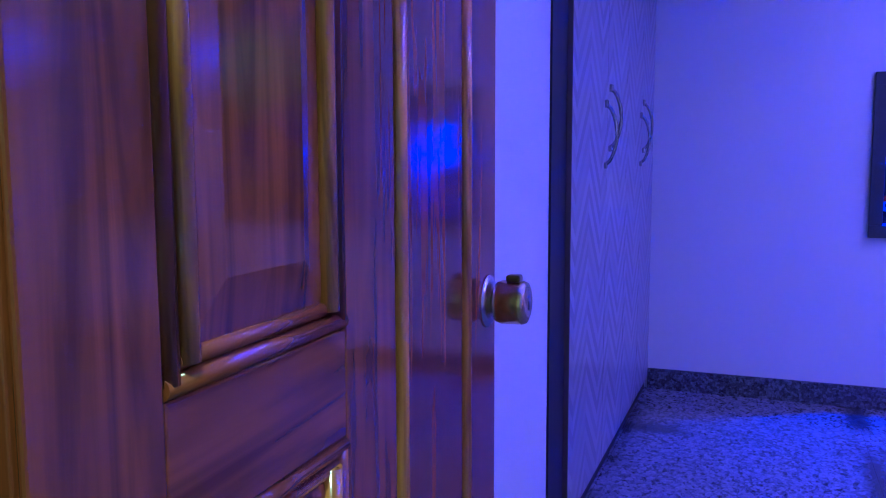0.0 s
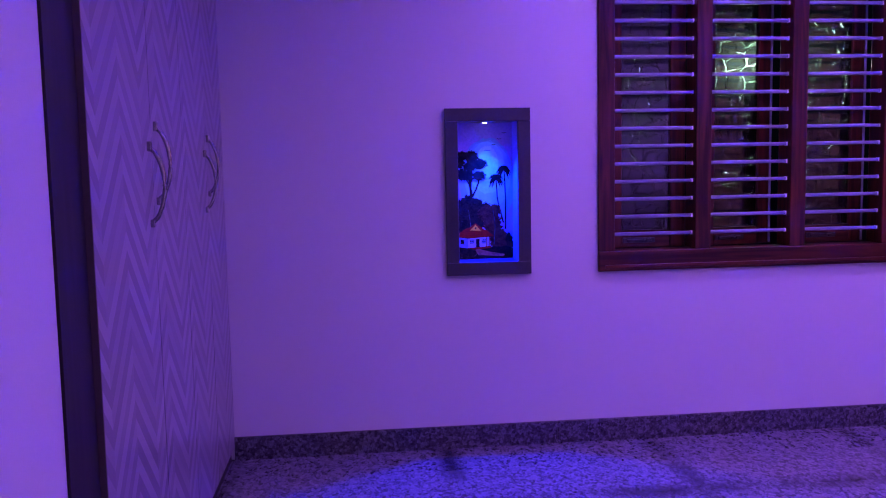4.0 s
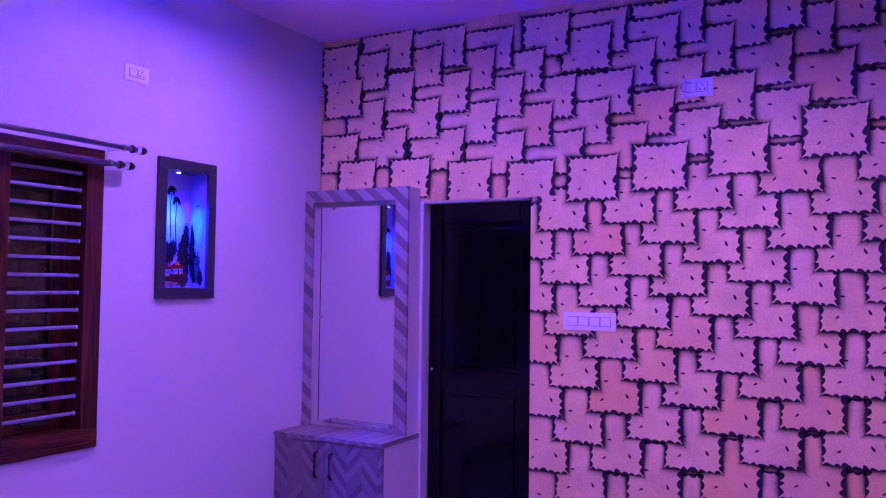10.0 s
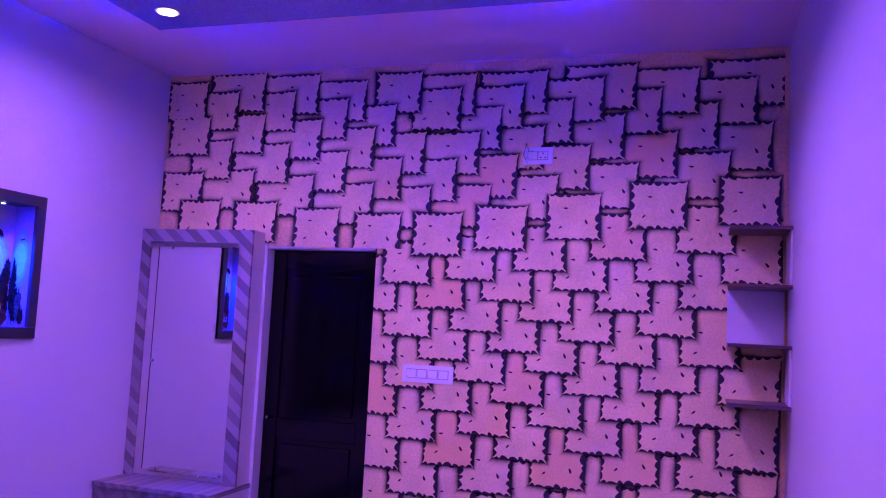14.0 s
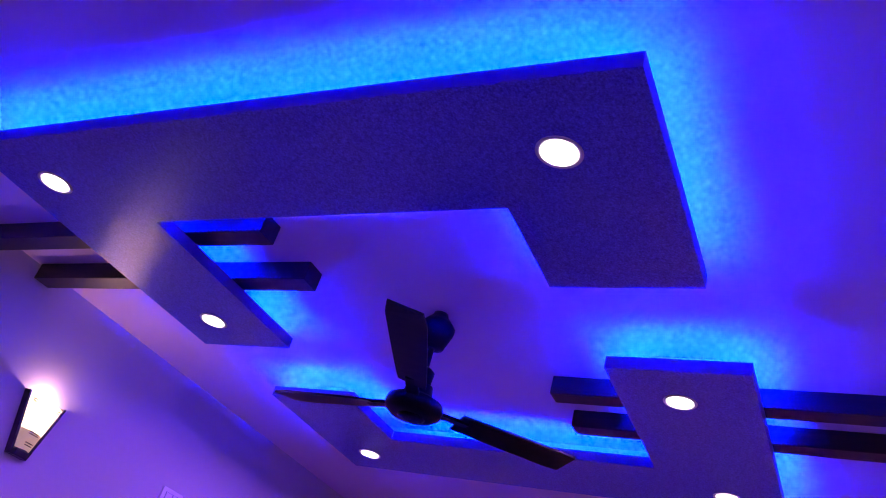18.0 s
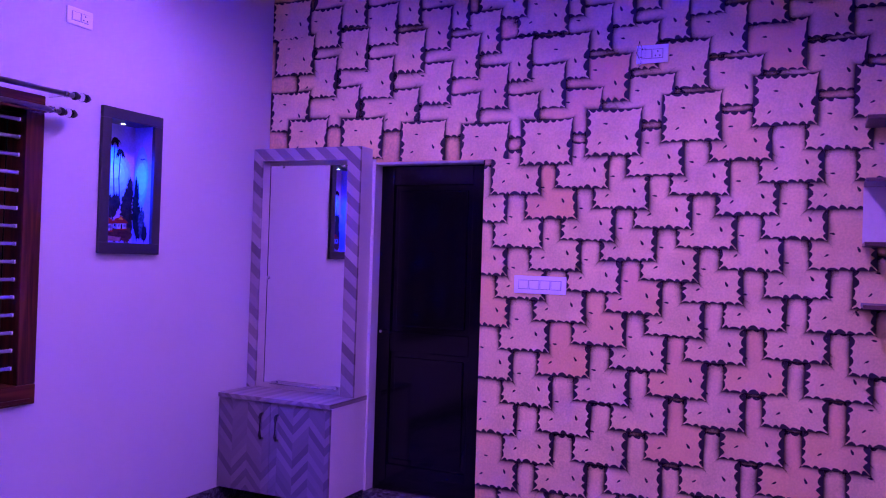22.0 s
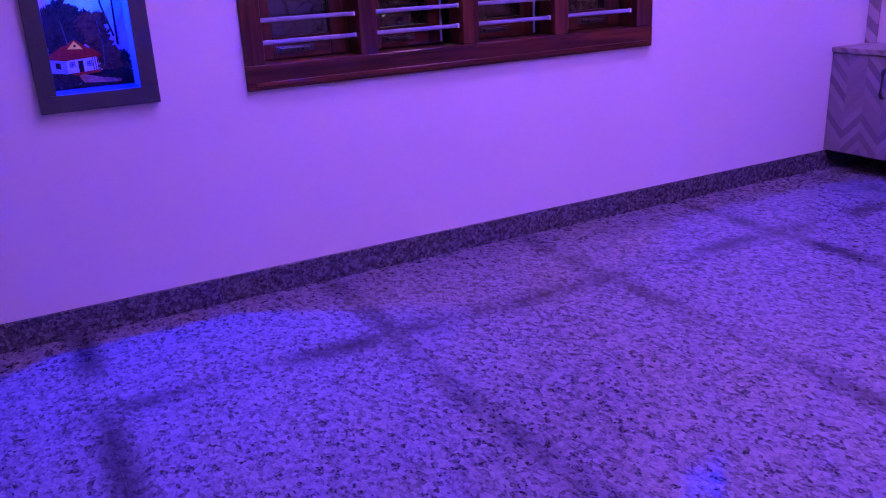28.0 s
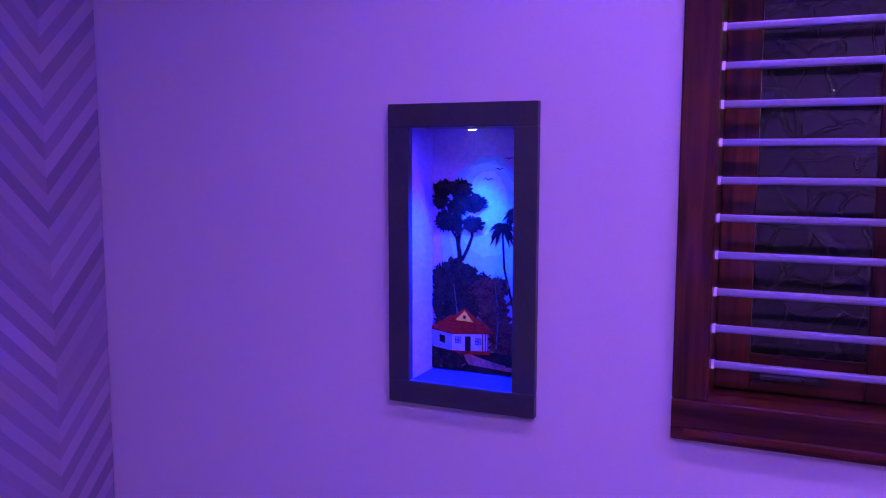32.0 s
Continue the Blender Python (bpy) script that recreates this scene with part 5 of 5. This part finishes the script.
for k, (a, c) in enumerate(((-5.39, -3.9), (-3.898, -2.6), (-2.598, -1.3), (-1.298, -0.018))):
    skirting("baseboard_north", a, c, -0.015, -0.001, 0.0, SK)
skirting("baseboard_east", -0.015, -0.001, -0.795, -0.018, 0.0, SK)
skirting("baseboard_east", -0.016, -0.001, -1.68, -1.5395, 0.0, SK)
for a, c in ((-2.9, -1.682), (-3.784, -2.902)):
    skirting("baseboard_east", -0.016, -0.001, a, c, 0.0, SK + 0.002, mat=SKIRT_PALE, label="pale speckled granite skirting")
for a, c in ((-4.21, -2.2), (-2.198, -0.018)):
    skirting("baseboard_south", a, c, SOUTH + 0.001, SOUTH + 0.015, 0.0, SK)
skirting("baseboard_west", WEST + 0.001, WEST + 0.015, -3.8, -2.06, 0.0, SK)

floor = tagged(new("floor", mesh_of("floor", new_box(-6.4, 0.3, -6.7, 0.0, -0.12, -0.006), SKIRT)), "polished grey speckled granite slab floor", "floor", kind="structure")
xs = [-6.2] + [-2.5 + 0.965 * k for k in range(-3, 3)] + [0.0]
ys = [-6.6, -3.555, -0.655, 0.0]
for xa, xb in zip(xs, xs[1:]):
    for ya, yb in zip(ys, ys[1:]):
        part("slab", new_box(xa + 0.0006, xb - 0.0006, ya + 0.0006, yb - 0.0006, -0.0058, 0.0), FLOOR, floor)

# ---------------------------------------------------------------- mural of jagged squares
rnd = random.Random(7)
TILE_W, TILE_H = 0.292, 0.246


def ragged_outline(seed, w, h):
    """The stencil's outline, as (right, up) about its middle: torn sides that bow inwards to flared corners."""
    r = random.Random(seed)
    corners = [(-w - 0.008, -h - 0.004), (w + 0.004, -h - 0.006), (w + 0.006, h + 0.006), (-w + 0.003, h + 0.004)]
    # outward normal, bites, depth of a bite, bow of the side, lean of the bow
    sides = (((0, -1), round(48 * w), 0.018, 0.002, 1.0), ((1, 0), round(41 * h), 0.019, 0.012, 1.5), ((0, 1), round(48 * w), 0.014, 0.005, 1.0), ((-1, 0), round(41 * h), 0.019, 0.004, 1.0))
    pts = []
    for k, (nrm, bites, deep, bow, lean) in enumerate(sides):
        a, b = Vector(corners[k]), Vector(corners[(k + 1) % 4])
        side = (b - a).length
        cuts = [0.0] + [(i + r.uniform(-0.28, 0.28)) / bites for i in range(1, bites)] + [1.0]
        for n, (u0, u1) in enumerate(zip(cuts, cuts[1:])):
            d0 = deep * r.uniform(0.45, 1.3)
            if k == 1 and n >= bites - 2:
                d0 *= 0.25
            skew = r.uniform(0.5, 1.1)
            for s in (0.0, 0.12, 0.34, 0.6, 0.84):
                u = u0 + (u1 - u0) * s
                ease = min(1.0, min(u, 1 - u) * side / 0.022)
                d = (d0 * math.sin(math.pi * s ** skew) ** 0.85 + bow * math.sin(math.pi * u ** (1 / lean)) ** 0.8) * ease
                p = a.lerp(b, u) - Vector(nrm) * d
                pts.append((p.x, p.y))
    return pts


def on_rectangle(x, z, w, h):
    """Where the ray from the middle through (x, z) meets the rectangle of half sizes w and h."""
    k = max(abs(x) / w, abs(z) / h)
    return Vector((x / k, z / k))


def mural_mesh(seed, left=0.0, top=0.0):
    """One square of the mural: the sprayed black edge fading outwards, then the square with its three slits."""
    r = random.Random(seed)
    w, h = (TILE_W + left) / 2, (TILE_H + top) / 2
    line = ragged_outline(seed, w, h)
    bm = bmesh.new()
    spray = bm.verts.layers.float.new("spray")
    n = len(line)

    def ring(points, x, fade=0.0):
        made = []
        for p in points:
            v = bm.verts.new((x, -p[0], p[1]))
            v[spray] = fade
            made.append(v)
        return made

    def bridge(lo, hi, slot):
        for i in range(n):
            bm.faces.new((lo[i], lo[(i + 1) % n], hi[(i + 1) % n], hi[i])).material_index = slot

    phase = [r.uniform(0, math.tau) for _ in range(2)]
    rings = [ring([on_rectangle(x, z, w - 0.045, h - 0.045) for x, z in line], -0.0001, 1.0)]
    for d, fade in ((0.0, 1.0), (0.004, 0.93), (0.009, 0.66), (0.015, 0.36), (0.023, 0.14), (0.036, 0.0)):
        pts = []
        for x, z in line:
            a = math.atan2(z, x)
            wide = 1.0 + 0.25 * math.sin(3 * a + phase[0]) + 0.15 * math.sin(7 * a + phase[1]) - 0.35 * max(0.0, math.sin(a)) ** 2
            flare = 0.6 * (Vector((x, z)) - on_rectangle(x, z, w, h)) if abs(x) > w or abs(z) > h else Vector((0, 0))
            pts.append(on_rectangle(x, z, w + d * wide, h + d * wide) + flare)
        rings.append(ring(pts, -0.0001, fade))
    for lo, hi in zip(rings, rings[1:]):
        bridge(lo, hi, 2)
    edge = ring(line, -0.0002)
    inner = ring([on_rectangle(x, z, w * 0.6, h * 0.6) for x, z in line], -0.0002)
    bridge(inner, edge, 0)
    bm.faces.new(inner).material_index = 0
    for u, v, an, long, thick in ((0.34, 0.69, -0.1, 0.013, 0.0048), (0.25, 0.27, 0.65, 0.0125, 0.0046), (0.745, 0.385, -1.05, 0.0155, 0.0062)):
        cx, cz = (u - 0.5) * TILE_W + left / 2 + r.uniform(-0.003, 0.003), (v - 0.5) * TILE_H - top / 2 + r.uniform(-0.003, 0.003)
        an += r.uniform(-0.15, 0.15)
        pts = []
        for i in range(9):
            c = math.tau * i / 9
            p = Matrix.Rotation(an, 2) @ Vector((long * math.cos(c), thick * math.sin(c) * (1 + 0.45 * math.cos(c))))
            pts.append((cx + p.x, cz + p.y))
        bm.faces.new(ring(pts, -0.00024)).material_index = 1
    for f in bm.faces:
        f.normal_update()
        if f.normal.x > 0:
            f.normal_flip()
    return mesh_of("mural_square", bm, [MURAL_TILE, MURAL_BLACK, MURAL_SPRAY])


def trimmed(me, offset, planes):
    """The square cut off at the wall's edges and openings."""
    bm = bmesh.new()
    bm.from_mesh(me)
    for point, normal in planes:
        bmesh.ops.bisect_plane(bm, geom=bm.verts[:] + bm.edges[:] + bm.faces[:], plane_co=Vector(point) - offset, plane_no=normal, clear_outer=True)
    return mesh_of("mural_square", bm, [MURAL_TILE, MURAL_BLACK, MURAL_SPRAY])


# The squares stand in slanting rows that bend over the wall: where the right-hand slit of square (i, j) lies,
# as a polynomial in i / 10 and j / 5, first across the wall from the north corner, then upwards.
BEND = list(zip(
    (2.457, 0.209, -0.063, -0.014, -0.155, 0.017, 2.220, -0.069, -0.315, -0.620, 0.281, -0.027, -1.522, -0.353, 1.352, -0.716, 0.325, 2.196, 0.082, 2.335, 0.632),
    (1.661, -1.389, -0.027, -0.365, -0.088, 0.282, -1.012, 0.039, -1.419, -0.315, 1.418, 0.221, -2.145, -0.187, 3.366, -1.612, 0.088, 4.795, -0.424, 3.466, 0.957)))
ROWS = {-8: (7, 7), -7: (4, 6), -6: (2, 6), -5: (0, 6), -4: (-2, 6), -3: (-1, 5), -2: (-5, 6), -1: (-7, 6), 0: (-9, 6),
        1: (-11, 6), 2: (-11, 6), 3: (-11, 4), 4: (-4, 2), 5: (-4, -1), 6: (-4, -3)}
WHOLE, BROAD, TALL = (0.0, 0.0), (0.1, 0.0), (0.0, 0.075)
stencils = {form: [mural_mesh(100 + k, *form) for k in range(8)] for form in (WHOLE, BROAD, TALL)}
squares = {}
powers = [(m, n) for m in range(6) for n in range(6 - m)]
for j, (first, last) in ROWS.items():
    for i in range(first, last + 1):
        across = sum(c[0] * (i / 10) ** m * (j / 5) ** n for c, (m, n) in zip(BEND, powers))
        up = sum(c[1] * (i / 10) ** m * (j / 5) ** n for c, (m, n) in zip(BEND, powers))
        # the upper squares lie over their neighbours to the south, the lower ones over those below
        squares[i, j] = (across, up, up > 2.26 + 0.25 * max(0.0, across - 2.4))
for (i, j), (across, up, upper) in squares.items():
    form = WHOLE
    if upper and squares.get((i - 2, j + 1), (0, 0, False))[2]:
        form = BROAD
    elif not upper and (i, j - 1) in squares and not squares[i, j - 1][2]:
        form = TALL
    y, z = -(across - 0.245 * TILE_W - form[0] / 2), up + 0.115 * TILE_H + form[1] / 2
    which = rnd.randrange(8)
    tilt = rnd.uniform(-0.02, 0.02)
    if not (-3.93 < y < 0.18 and -0.03 < z < HEIGHT + 0.1) or (y > DOOR_B[0] + 0.12 and z < DOOR_B[3] - 0.1):
        continue
    depth = 0.0002 + 0.0019 * (3.8 - across) if upper else 0.0075 + 0.003 * up
    offset = Vector((-depth, y, z))
    planes = []
    if y > -0.3:
        planes.append(((0, -0.004, 0), (0, 1, 0)))
    if y < -3.5:
        planes.append(((0, -3.775, 0), (0, -1, 0)))
    if z > HEIGHT - 0.2:
        planes.append(((0, 0, HEIGHT - 0.006), (0, 0, 1)))
    if z < 0.3:
        planes.append(((0, 0, SK + 0.003), (0, 0, -1)))
    if z < DOOR_B[3] + 0.22 and y > DOOR_B[0] - 0.25:
        if z > DOOR_B[3] and y > DOOR_B[0] - 0.02:
            planes.append(((0, 0, DOOR_B[3] + 0.001), (0, 0, -1)))
        else:
            planes.append(((0, DOOR_B[0] - 0.001, 0), (0, 1, 0)))
    me = trimmed(stencils[form][which], offset, planes) if planes else stencils[form][which]
    if not me.polygons:
        continue
    ob = new("mural_square", me)
    ob.parent = wall_east
    ob.location = offset
    if not planes:
        ob.rotation_euler = (tilt, 0, 0)
